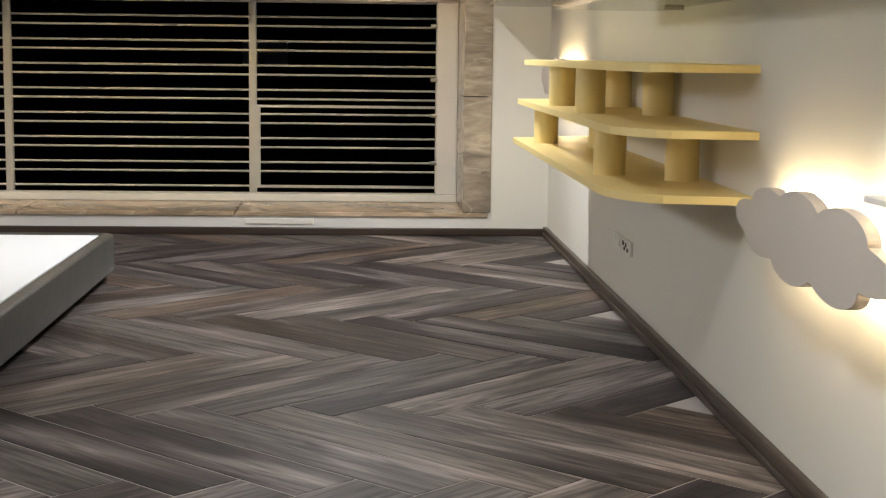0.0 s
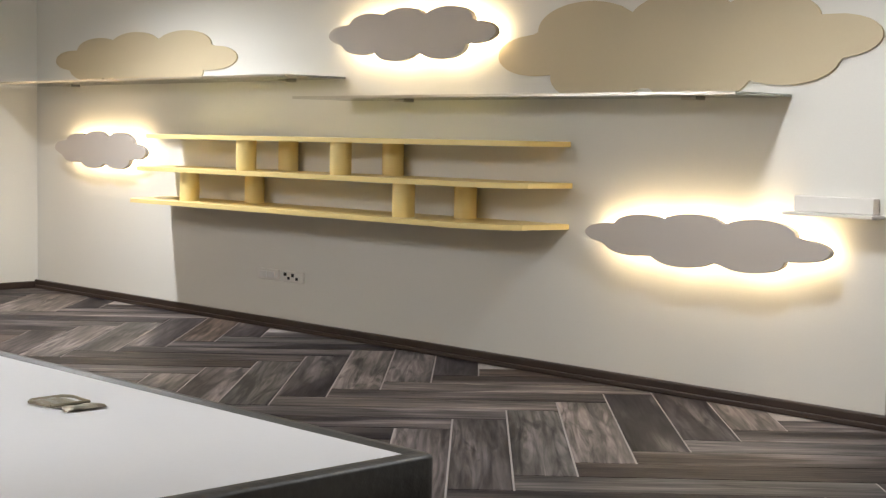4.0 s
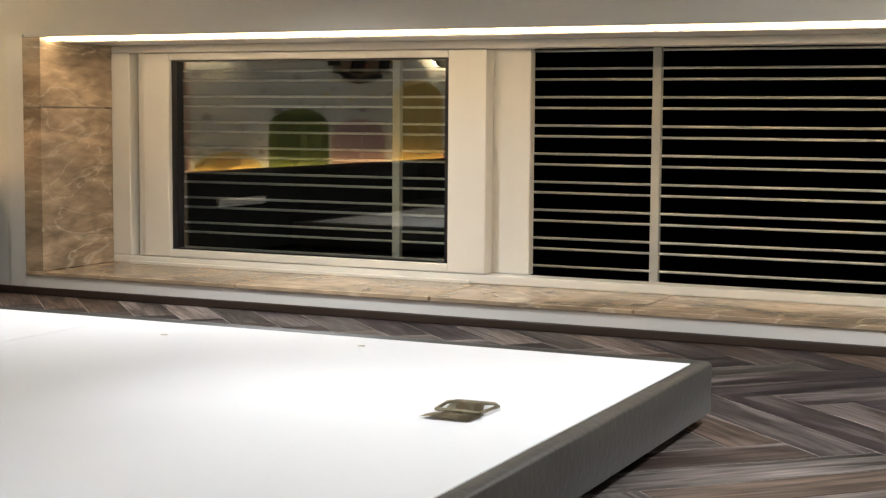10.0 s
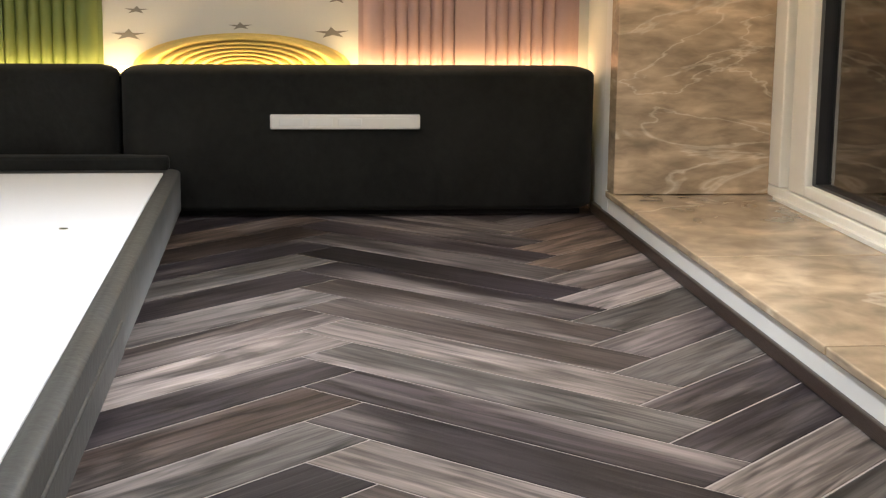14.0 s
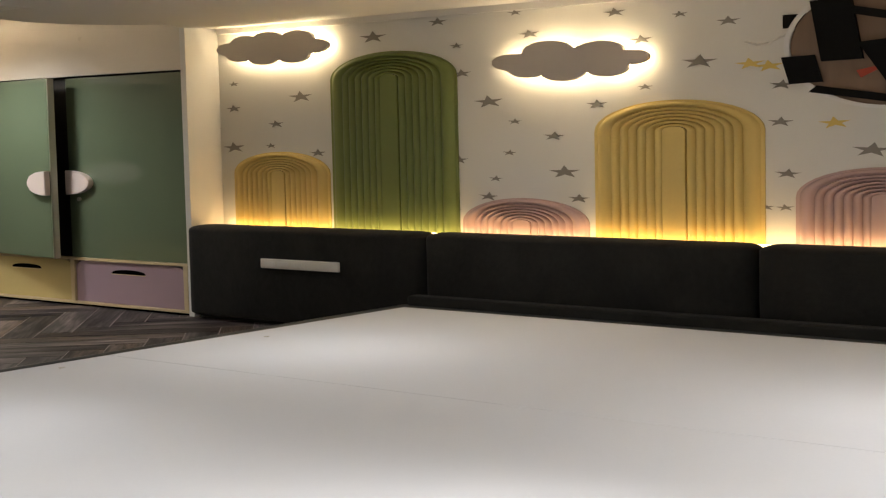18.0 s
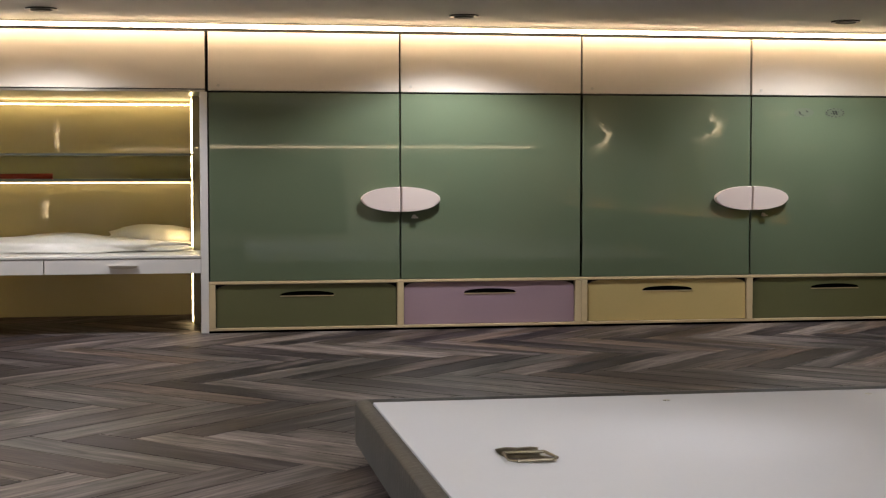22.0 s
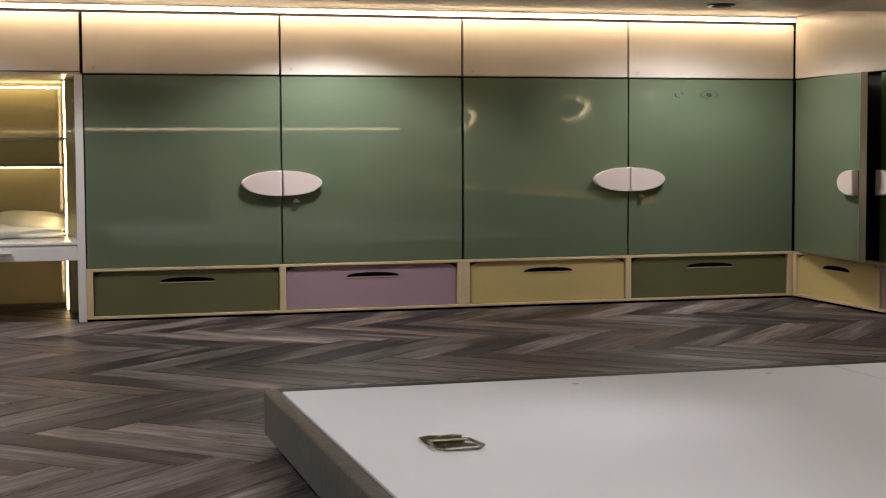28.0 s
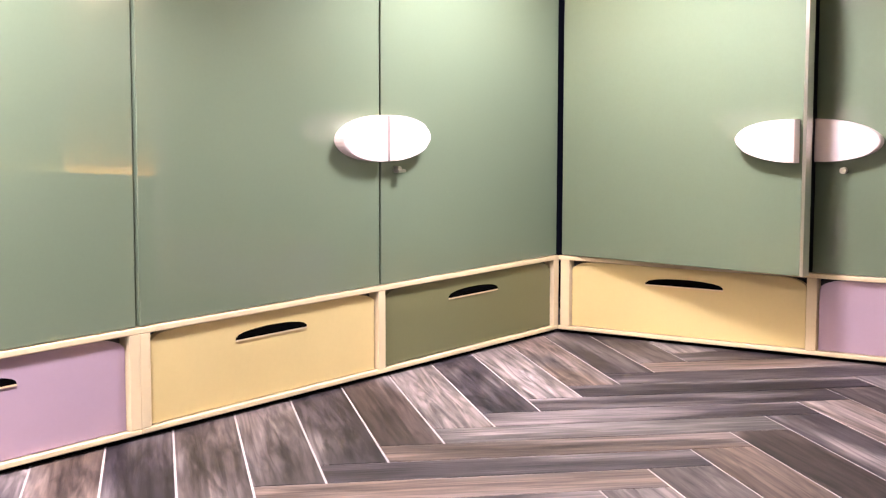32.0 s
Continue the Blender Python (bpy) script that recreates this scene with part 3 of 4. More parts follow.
def cloud(side, x, y, z, width, height, label, lit=True, flip=False, material=None, shape=None, rest=None):
    """A flat cloud board on a wall, with an led rim behind it when lit."""
    line = [(u * width, v * height * 1.75) for u, v in lobes(shape or CLOUDY, 144)]
    if flip:
        line = [(-u, v) for u, v in line][::-1]
    if rest is not None:
        line = [(u, max(v, rest - z)) for u, v in line]
        line = [p for k, p in enumerate(line) if not (p[1] == line[k - 1][1] == line[(k + 1) % len(line)][1])]
    m = on_wall(side, x, y, z)
    lamp_ = thing("cloud_lamp" if lit else "cloud_board", x, y, z - height / 2, label, "wall lamp" if lit else "wall decoration", "cloud lamps" if lit else "cloud boards")
    if lit:
        part("board", prism(line, m, 0.135, low=0.095, bevel=0.004), material or CLOUD, lamp_)
        part("led_rim", prism([(u * 0.95, v * 0.93) for u, v in line], m, 0.075, low=0.045), LEDW, lamp_, "warm glowing led rim")
        part("back_plate", prism([(u * 0.7, v * 0.7) for u, v in line], m, 0.045, low=0.0), WHITE, lamp_)
        for su, sv in ((-0.38, -0.02), (-0.2, 0.14), (0.2, 0.14), (0.36, -0.0), (0.0, -0.1)):
            bm = bmesh.new()
            rod(bm, (su * width, sv * height * 1.75, 0.0), (su * width, sv * height * 1.75, 0.096), 0.02, n=10)
            bmesh.ops.transform(bm, matrix=m, verts=bm.verts)
            part("spacer", bm, STEEL, lamp_)
    else:
        part("board", prism(line, m, 0.014, low=0.0), material or PALE, lamp_)
    return lamp_


cloud("east", XE, 13.23, 1.26, 1.43, 0.316, "beige cloud lamp glowing warm, beside the window corner")
cloud("east", XE, 7.07, 0.875, 1.62, 0.30, "beige cloud lamp glowing warm, low on the shelf wall")
cloud("east", XE, 9.43, 2.075, 1.60, 0.35, "beige cloud lamp glowing warm, above the glass shelves")
cloud("east", XE, 12.80, 2.00, 2.68, 0.46, "unlit beige cloud board standing on the glass shelf", lit=False, rest=1.822)
cloud("east", XE, 7.4, 1.93, 2.64, 0.62, "unlit beige cloud board standing on the glass shelf", lit=False, flip=True, rest=1.672)
cloud("west", XH, 4.196, 2.367, 1.38, 0.29, "beige cloud lamp glowing warm, beside the wardrobe", flip=True)
cloud("west", XH, 7.316, 2.121, 1.40, 0.30, "beige cloud lamp glowing warm, over the pink arch", flip=True, shape=CLOUDY2)
cloud("west", XH, 13.162, 2.098, 1.75, 0.38, "beige cloud lamp glowing warm, near the window", flip=True)


# ---- arches of the headboard wall ----
def arch(y0, y1, top, material, label):
    """A raised rainbow arch of nested rounded ridges, standing behind the headboard."""
    half, base = (y1 - y0) / 2, 0.70
    a = thing("arch_panel", XH, (y0 + y1) / 2, base, label, "wall panel", "arch panels")
    m = on_wall("west", XH, (y0 + y1) / 2, 0)

    def line(r):
        """Arch outline at half-width r: up, round and down."""
        rise = max(0.02, r / FLAT)
        spring = top - half / FLAT - 0.0
        pts = [(-r, base)]
        if spring > base:
            pts += [(-r, base + (spring - base) * k / 3) for k in (1, 2)]
        zc = max(spring, base)
        tall = rise if spring > base else (top - base) * r / half
        pts += [(-r * math.cos(t), zc + tall * math.sin(t)) for t in np.linspace(0, math.pi, 19)]
        if spring > base:
            pts += [(r, base + (spring - base) * k / 3) for k in (2, 1)]
        return pts + [(r, base)]

    edges = [half * q for q in (1.0, 0.80, 0.69, 0.58, 0.47, 0.36, 0.25, 0.14)]
    for k, (ro, ri) in enumerate(zip(edges, edges[1:])):
        bm = bmesh.new()
        rows = []
        for share, w in ((0, 0.0 if k == 0 else 0.024), (0.18, 0.034 if k == 0 else 0.046), (0.5, 0.058), (0.82, 0.047), (1, 0.024)):
            rows.append([bm.verts.new((u, v, w)) for u, v in line(ro + (ri - ro) * share)])
        for p, q in zip(rows, rows[1:]):
            for i in range(len(p) - 1):
                bm.faces.new((p[i], p[i + 1], q[i + 1], q[i]))
        bmesh.ops.transform(bm, matrix=m, verts=bm.verts)
        bmesh.ops.recalc_face_normals(bm, faces=bm.faces)
        part("ridge", bm, material, a, smooth=True)
    part("core", prism(line(edges[-1]), m, 0.052, low=0.0, bevel=0.006), material, a)
    part("back_panel", prism(line(half + 0.02), m, 0.012, low=0.0), material, a)
    return a


arch(3.576, 4.731, 1.462, ARCHYELLOW, "small ribbed yellow arch panel next to the wardrobe")
arch(4.807, 6.149, 2.278, ARCHGREEN, "tall ribbed green arch panel")
arch(6.225, 7.393, 1.088, ARCHPINK, "low ribbed pink arch panel")
arch(7.49, 8.838, 1.804, ARCHYELLOW, "ribbed yellow arch panel of middle height")
arch(9.107, 10.345, 1.325, ARCHPINK, "ribbed pink arch panel of middle height")
arch(10.462, 11.684, 1.435, ARCHGREEN, "short ribbed green arch panel")
arch(11.885, 13.091, 0.989, ARCHYELLOW, "low ribbed yellow arch panel")
arch(13.172, 14.42, 1.784, ARCHPINK, "tall ribbed pink arch panel next to the window")


# ---- stars ----
def star(y, z, r, material, label, turn=0.0):
    pts = []
    for i in range(10):
        a = math.pi / 2 + turn + i * math.pi / 5
        q = r if i % 2 == 0 else r * 0.37
        pts.append((q * FLAT * 0.57 * math.cos(a), q * 0.58 * math.sin(a)))
    return solid("star", prism(pts, on_wall("west", XH, y, z), 0.004), material, label, "wall star", "stars on the headboard wall")


BIG = [(5.279, 2.407), (4.419, 1.943), (3.556, 1.51), (6.48, 1.842), (7.19, 1.295), (8.352, 2.07), (9.624, 1.443), (11.12, 1.77), (12.86, 1.35), (12.478, 2.004), (14.37, 1.86), (11.522, 1.415), (13.031, 1.769)]
SMALL = [(5.979, 2.49), (6.215, 2.071), (4.104, 1.712), (3.566, 1.86), (4.608, 1.454), (6.168, 1.391), (7.097, 1.565), (6.461, 1.102), (7.316, 1.096), (7.49, 1.796), (7.878, 2.248), (6.882, 2.344), (7.655, 2.457), (8.58, 2.339), (8.972, 1.637), (9.024, 1.286), (10.345, 1.662), (10.568, 1.476), (11.799, 1.622), (12.468, 1.565), (12.239, 1.247), (13.001, 0.999), (11.847, 0.982), (11.541, 2.095), (8.983, 1.887)]
TINY = [(6.168, 2.291), (3.576, 2.08), (3.324, 1.68), (4.033, 1.522), (6.111, 1.64), (6.732, 1.683), (6.676, 1.443), (6.536, 1.242), (6.121, 0.99), (7.907, 1.908), (6.751, 2.513), (8.197, 2.409), (8.859, 1.057), (11.035, 1.512), (12.057, 1.819), (12.784, 1.581), (13.031, 1.189), (11.894, 1.121), (12.478, 1.034), (10.335, 1.243), (9.004, 1.056), (10.749, 2.151)]
for group_, r in ((BIG, 0.085), (SMALL, 0.058), (TINY, 0.04)):
    for k, (y, z) in enumerate(group_):
        star(y, z, r, STARGREY, "flat grey star on the pale headboard wall", 0.12 * math.sin(7 * k))
for y, z in ((8.89, 2.017), (9.365, 1.624), (9.9, 1.565), (10.494, 1.598), (8.745, 2.038)):
    star(y, z, 0.07, STARGOLD, "flat yellow star below the round wall panel", 0.1)

# round unfinished panel with black tape
moon = thing("round_wall_panel", XH, 9.78, 1.72, "round tan wall panel with a white rim, covered with black tape strips", "wall panel")
mw = on_wall("west", XH, 9.78, 2.13)
disc = [(0.72 * math.cos(a), 0.40 * math.sin(a)) for a in np.linspace(0, 2 * math.pi, 49)[:-1]]
part("backing", prism(disc, mw, 0.03), TAN, moon)
bm = bmesh.new()
inner = [bm.verts.new((u, v, 0.045)) for u, v in disc]
outer = [bm.verts.new((u * 1.06, v * 1.06, 0.045)) for u, v in disc]
low = [bm.verts.new((u * 1.06, v * 1.06, 0.0)) for u, v in disc]
for i in range(48):
    j = (i + 1) % 48
    bm.faces.new((inner[i], inner[j], outer[j], outer[i]))
    bm.faces.new((outer[i], outer[j], low[j], low[i]))
bmesh.ops.transform(bm, matrix=mw, verts=bm.verts)
bmesh.ops.recalc_face_normals(bm, faces=bm.faces)
part("rim", bm, WHITE, moon, "thin white rim")


def strip(u0, v0, u1, v1, w):
    du, dv = u1 - u0, (v1 - v0) * FLAT
    k = w / math.hypot(du, dv)
    nu, nv = -dv * k, du * k / FLAT
    return [(u0 - nu, v0 - nv), (u1 - nu, v1 - nv), (u1 + nu, v1 + nv), (u0 + nu, v0 + nv)]


for k, (u0, v0, u1, v1, w) in enumerate([(-0.66, -0.06, -0.60, -0.24, 0.10), (-0.55, -0.28, 0.08, -0.37, 0.06), (0.02, -0.36, 0.60, -0.25, 0.06), (0.60, -0.20, 0.68, 0.02, 0.10), (-0.42, 0.30, -0.34, -0.10, 0.12),
                                         (-0.10, 0.02, 0.12, -0.27, 0.11), (-0.36, 0.24, 0.55, 0.06, 0.06), (0.18, 0.32, 0.62, 0.14, 0.08), (-0.1, 0.33, 0.3, 0.38, 0.08)]):
    part("tape", prism(strip(u0, v0, u1, v1, w * 1.2), mw, 0.05 + 0.004 * k, low=0.032), BLACK, moon, "black tape strip")
part("tape", prism([(-0.78, 0.13), (-0.62, 0.13), (-0.62, 0.22), (-0.78, 0.22)], mw, 0.02), BLACK, moon)
part("loose_chip", prism([(-0.25, -0.17), (-0.02, -0.13), (-0.22, -0.22)], mw, 0.036, low=0.031), RED, moon, "torn reddish scrap")

cable = thing("loose_cable", XH, 8.95, 2.13, "thin pale cable hanging from the round wall panel", "cable")
bm = bmesh.new()
hang = [(XH + 0.02, 8.72 + 0.09 * k, 2.185 - 0.035 * math.sin(k * 1.1) + 0.006 * k) for k in range(8)]
for p, q in zip(hang, hang[1:]):
    rod(bm, p, q, 0.008, n=6)
part("wire", bm, PLASTIC, cable, smooth=True)

# ---- headboard and bed ----
head = thing("headboard", 1.75, 9.0, 0, "dark grey velvet headboard of four padded panels along the wall", "headboard")
for a, b, lo, front in ((3.40, 6.10, 0.03, 2.24), (6.12, 8.97, 0.03, 2.18), (8.99, 11.82, 0.03, 2.18), (11.84, 14.46, 0.03, 2.24)):
    part("padded_panel", soft(XH + 0.14, front, a, b, lo, 0.835, 0.045, 5), VELVET, head, smooth=True)
# plinth in recess black: the shade below the panels is in its colour
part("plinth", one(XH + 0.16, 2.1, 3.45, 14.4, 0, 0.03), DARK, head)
part("backing", one(XH + 0.125, XH + 0.30, 3.46, 14.40, 0.031, 0.77), VELVET, head)
for a, b in ((4.425, 5.325), (12.645, 13.465)):
    sock = thing("switch_box", 2.25, (a + b) / 2, 0.50, "long white switch and socket plate on the dark headboard", "switch plate", "headboard switch plates")
    part("plate", one(2.235, 2.27, a, b, 0.50, 0.58, 0.008), PLASTIC, sock)
    for k in range(3):
        part("rocker", one(2.27, 2.276, a + 0.05 + 0.16 * k, a + 0.18 + 0.16 * k, 0.52, 0.56, 0.003), WHITE, sock)
    part("cutout", one(2.27, 2.274, b - 0.34, b - 0.06, 0.52, 0.56), PLASTIC, sock)

bed = thing("bed", 5.2, 9.1, 0, "wide dark grey velvet bed base with a bare white board", "bed")
bm = soft(2.25, 8.45, 6.03, 12.16, 0.045, 0.290, 0.02)
deck = max((f for f in bm.faces if f.normal.z > 0.99), key=lambda f: f.calc_area())
bmesh.ops.inset_region(bm, faces=[deck], thickness=0.06)
for v in deck.verts:
    v.co.z -= 0.035
part("frame", bm, BEDCLOTH, bed, smooth=True)
# shade under the bed is painted as this plinth's near-black
part("plinth", one(2.4, 8.2, 6.25, 11.95, 0, 0.05), DARK, bed, "set-back plinth, near-black as the shade under the bed")
part("board", one(2.38, 5.2, 6.125, 12.075, 0.254, 0.279, 0.004), BEDTOP, bed, "bare white mattress board")
part("board", one(5.205, 8.36, 6.125, 12.075, 0.254, 0.279, 0.004), BEDTOP, bed, "bare white mattress board")
part("head_rail", one(2.19, 2.32, 6.1, 12.1, 0.27, 0.36, 0.02), VELVET, bed)
for y in (6.03, 12.145):
    part("drawer_panel", one(5.4, 7.85, y, y + 0.025, 0.07, 0.19, 0.008), BEDCLOTH, bed)
for x, y in ((4.10, 11.79), (5.75, 11.69), (6.8, 11.83), (4.1, 6.4), (5.68, 6.3), (6.83, 6.33)):
    bm = bmesh.new()
    rod(bm, (x, y, 0.278), (x, y, 0.282), 0.019, n=10)
    part("bolt", bm, STEEL, bed)
for y in (7.67, 10.52):
    pull = thing("pull_handle", 7.91, y, 0.279, "steel pull plate with a wire loop on the bed board", "handle", "bed pull handles")
    bm = bmesh.new()
    rows = []
    for i in range(9):
        s = i / 8
        lift = 0.286 + 0.007 * math.sin(s * 9)
        rows.append([bm.verts.new((7.91 + dx * (1 - 0.35 * s) + 0.02 * math.sin(5 * s), y - 0.11 + 0.30 * s, lift + rise)) for dx, rise in ((-0.10, 0.0), (-0.05, 0.006), (0.0, 0.002), (0.05, 0.006), (0.10, 0.0))])
    for p, q in zip(rows, rows[1:]):
        for i in range(4):
            bm.faces.new((p[i], p[i + 1], q[i + 1], q[i]))
    bmesh.ops.solidify(bm, geom=bm.faces[:], thickness=0.004)
    part("plate", bm, BRONZE, pull, "curled bronze strap")
    bm = bmesh.new()
    loop = [(7.82, y + 0.02), (7.80, y + 0.16), (7.83, y + 0.20), (7.98, y + 0.21), (8.01, y + 0.17), (8.0, y + 0.02), (7.82, y + 0.02)]
    for p, q in zip(loop, loop[1:]):
        rod(bm, (*p, 0.292), (*q, 0.292), 0.007, n=8)
    part("loop", bm, BRONZE, pull)


# ---- wardrobes ----
def half_disc(side, n=20, ru=0.365, rv=0.116):
    a = np.linspace(math.pi / 2, math.pi * 1.5, n) if side < 0 else np.linspace(-math.pi / 2, math.pi / 2, n)
    gap = 0.006 * side
    return [(gap + ru * math.cos(t), rv * math.sin(t)) for t in a]


def front_line(w, h, r):
    """A drawer front with rounded upper corners."""
    pts = [(-w / 2, 0), (w / 2, 0)]
    pts += [(w / 2 - r * FLAT * 0.9 + r * FLAT * 0.9 * math.cos(a), h - r + r * math.sin(a)) for a in np.linspace(0, math.pi / 2, 6)]
    pts += [(-w / 2 + r * FLAT * 0.9 - r * FLAT * 0.9 * math.sin(a), h - r + r * math.cos(a)) for a in np.linspace(0, math.pi / 2, 6)]
    return pts


def drawer(parent, side, u, z, w, h, material, at):
    """A toy drawer front with a black D-shaped plate for the shade of its finger hole, u along the front."""
    m = on_wall(side, *( (u, at, z) if side == "south" else (at, u, z) ))
    d = part("drawer", prism(front_line(w, h, 0.055), m, 0.03, low=0.0), material, parent)
    grip = [(-0.25 * min(1, w / 1.5), 0), (0.25 * min(1, w / 1.5), 0)] + [(0.25 * min(1, w / 1.5) * math.cos(a), 0.042 * math.sin(a) ** 0.7) for a in np.linspace(0.15, math.pi - 0.15, 12)]
    g = [(p, q + h - 0.105) for p, q in grip]
    # no cut: a flat black plate paints the hole's shade
    part("hole_shade", prism(g, m, 0.034, low=0.025), GAPSHADE, d, "black D-shaped plate as the shade in a finger hole")
    e = 0.25 * min(1, w / 1.5)
    part("hole_lip", prism([(-e, h - 0.112), (e, h - 0.112), (e, h - 0.105), (-e, h - 0.105)], m, 0.035, low=0.029), PLY, d, "pale cut edge")
    return d


ZT, ZB = 2.205, 0.465
COLOURS = [SAGE, YELLOW, LILAC, SAGE]
for n, (x0, x1, x2) in enumerate(((CAB[0], CAB[1], CAB[2]), (CAB[2], CAB[3], CAB[4]))):
    w = thing("wardrobe", (x0 + x2) / 2, -1.0, 0.455, "wardrobe with two glossy green doors and a round split handle", "wardrobe", "green wardrobes")
    # solid near-black box: paints the shaded inside seen through door gaps
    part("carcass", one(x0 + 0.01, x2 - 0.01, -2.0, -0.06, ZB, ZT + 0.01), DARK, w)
    for a, b, side in ((x0, x1, -1), (x1, x2, 1)):
        door = part("door", one(a + (0.012 if side < 0 else 0.007), b - (0.007 if side < 0 else 0.012), -0.055, 0.0, ZB + 0.012, ZT - 0.006, 0.004), GREEN, w, "glossy green glass-faced door")
        part("handle", prism(half_disc(side), on_wall("south", x1, 0.0, 1.222), 0.06, 0.012), DISC, door, "half of a round pinkish-white handle", smooth=False)
        part("edge_strip", one((b if side < 0 else a) - 0.003, (b if side < 0 else a) + 0.003, -0.05, -0.008, ZB + 0.012, ZT - 0.01), STEEL, door)
    bm = bmesh.new()
    rod(bm, (x1 + (-0.13), 0.0, 1.06), (x1 - 0.13, 0.03, 1.06), 0.018, n=10)
    lk = part("lock", bm, STEEL, w, "small steel lock")
    part("key", one(x1 - 0.16, x1 - 0.10, 0.03, 0.045, 1.045, 1.06), STEEL, lk)
    d = thing("drawer_chest", (x0 + x2) / 2, -1.0, 0, "low pale wooden drawer chest with coloured fronts under the wardrobe", "drawer chest", "drawer chests")
    # near-black again for the shade behind the drawer corners
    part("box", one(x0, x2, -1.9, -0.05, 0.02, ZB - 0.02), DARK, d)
    part("top_rail", one(x0, x2, -0.05, 0.012, ZB - 0.018, ZB + 0.008, 0.004), PLY, d)
    # black plinth paints the shadow gap below the bottom rail
    part("plinth", one(x0, x2, -0.06, -0.02, 0.0, 0.022), GAPSHADE, d, "set-back plinth, black as the shaded gap under the drawers")
    part("bottom_rail", one(x0, x2, -0.05, 0.012, 0.022, 0.045, 0.004), PLY, d)
    for x in (x0 + 0.03, x1, x2 - 0.03):
        part("post", one(x - 0.03, x + 0.03, -0.05, 0.012, 0.045, ZB - 0.018, 0.004), PLY, d)
    for k, (a, b) in enumerate(((x0 + 0.06, x1 - 0.03), (x1 + 0.03, x2 - 0.06))):
        drawer(d, "south", (a + b) / 2, 0.05, b - a - 0.016, 0.392, COLOURS[2 * n + k], -0.04)
    for a, b in ((x0, x1), (x1, x2)):
        loft = thing("loft_cabinet", (a + b) / 2, -1.0, ZT, "plain cream overhead cabinet door up to the ceiling", "cabinet", "overhead cabinets")
        part("door", one(a + 0.01, b - 0.01, -0.05, -0.004, ZT + 0.012, 2.75, 0.003), LOFT, loft)
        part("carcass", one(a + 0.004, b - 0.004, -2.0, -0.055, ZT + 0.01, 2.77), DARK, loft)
        bm = bmesh.new()
        rod(bm, (b - 0.1, -0.004, ZT + 0.06), (b - 0.1, 0.006, ZT + 0.06), 0.014, n=8)
        part("lock", bm, STEEL, loft)

for cx in (3.04, 3.36):
    st = thing("sticker", cx, 0.0, 2.0, "faint grey round sticker high on a green door", "sticker", "door stickers")
    part("disc", prism([(0.10 * math.cos(a), 0.045 * math.sin(a)) for a in np.linspace(0, 2 * math.pi, 25)[:-1]], on_wall("south", cx, 0.0, 2.05), 0.003, low=0.001), GREENGREY, st)
    marks = [(-0.045, 0.006, 0.03, 0.011), (-0.03, -0.011, 0.045, -0.006), (-0.022, -0.02, -0.004, 0.02), (0.006, -0.02, 0.024, 0.02)] if cx < 3.2 else [(0.035, -0.02, 0.05, 0.012), (-0.005, -0.028, 0.035, -0.02), (-0.04, 0.004, -0.02, 0.02)]
    if cx < 3.2:
        marks += [(0.09 * math.cos(a), 0.04 * math.sin(a), 0.09 * math.cos(a + 0.2), 0.04 * math.sin(a + 0.2)) for a in np.linspace(0, 2 * math.pi, 15)[:-1]]
    for u0, v0, u1, v1 in marks:
        part("mark", prism(strip(u0, v0, u1, v1, 0.008), on_wall("south", cx, 0.0, 2.05), 0.005, low=0.0031), DARKGREEN, st)

# short wardrobe on the bed's side
w = thing("wardrobe", 1.6, 1.65, 0.455, "wardrobe with two glossy green doors, one standing ajar", "wardrobe", "green wardrobes")
# near-black blocks paint the shaded inside behind the ajar door
part("carcass", one(1.40, XC - 0.10, 0.05, 1.47, ZB, ZT), DARK, w)
part("carcass_side", one(1.40, XC - 0.06, 1.77, 3.30, ZB, ZT), DARK, w)
door = part("door", one(XC - 0.055, XC, 1.605, 3.30, ZB + 0.012, ZT - 0.006, 0.004), GREEN, w, "closed glossy green door")
part("handle", prism(half_disc(1, ru=0.365), on_wall("west", XC, 1.61, 1.20), 0.06, 0.012), DISC, door, "half of a round pinkish-white handle")
bm = bmesh.new()
rod(bm, (XC, 1.77, 1.04), (XC + 0.03, 1.77, 1.04), 0.018, n=10)
part("lock", bm, STEEL, door)
swing = Matrix.Translation((XC, 0.03, 0)) @ Matrix.Rotation(radians(-8.0), 4, "Z") @ Matrix.Translation((-XC, -0.03, 0))
bm = one(XC - 0.055, XC, 0.03, 1.64, ZB + 0.012, ZT - 0.006, 0.004)
bmesh.ops.transform(bm, matrix=swing, verts=bm.verts)
door = part("door", bm, GREEN, w, "glossy green door standing ajar")
bm = prism(half_disc(-1, ru=0.365), on_wall("west", XC, 1.62, 1.20), 0.06, 0.012)
bmesh.ops.transform(bm, matrix=swing, verts=bm.verts)
part("handle", bm, DISC, door, "half of a round pinkish-white handle")
bm = one(XC - 0.06, XC + 0.004, 1.635, 1.655, ZB + 0.012, ZT - 0.006)
bmesh.ops.transform(bm, matrix=swing, verts=bm.verts)
part("edge_strip", bm, STEEL, door)
part("side_panel", one(XH, XC + 0.01, 3.31, 3.38, 0, ZC), WHITE, w, "white end panel up to the ceiling")
d = thing("drawer_chest", 1.6, 1.65, 0, "low pale wooden drawer chest with yellow and lilac fronts", "drawer chest", "drawer chests")
part("box", one(1.40, XC - 0.05, 0.0, 3.3, 0.02, ZB - 0.02), DARK, d)
part("top_rail", one(XC - 0.05, XC + 0.012, 0.014, 3.31, ZB - 0.018, ZB + 0.008, 0.004), PLY, d)
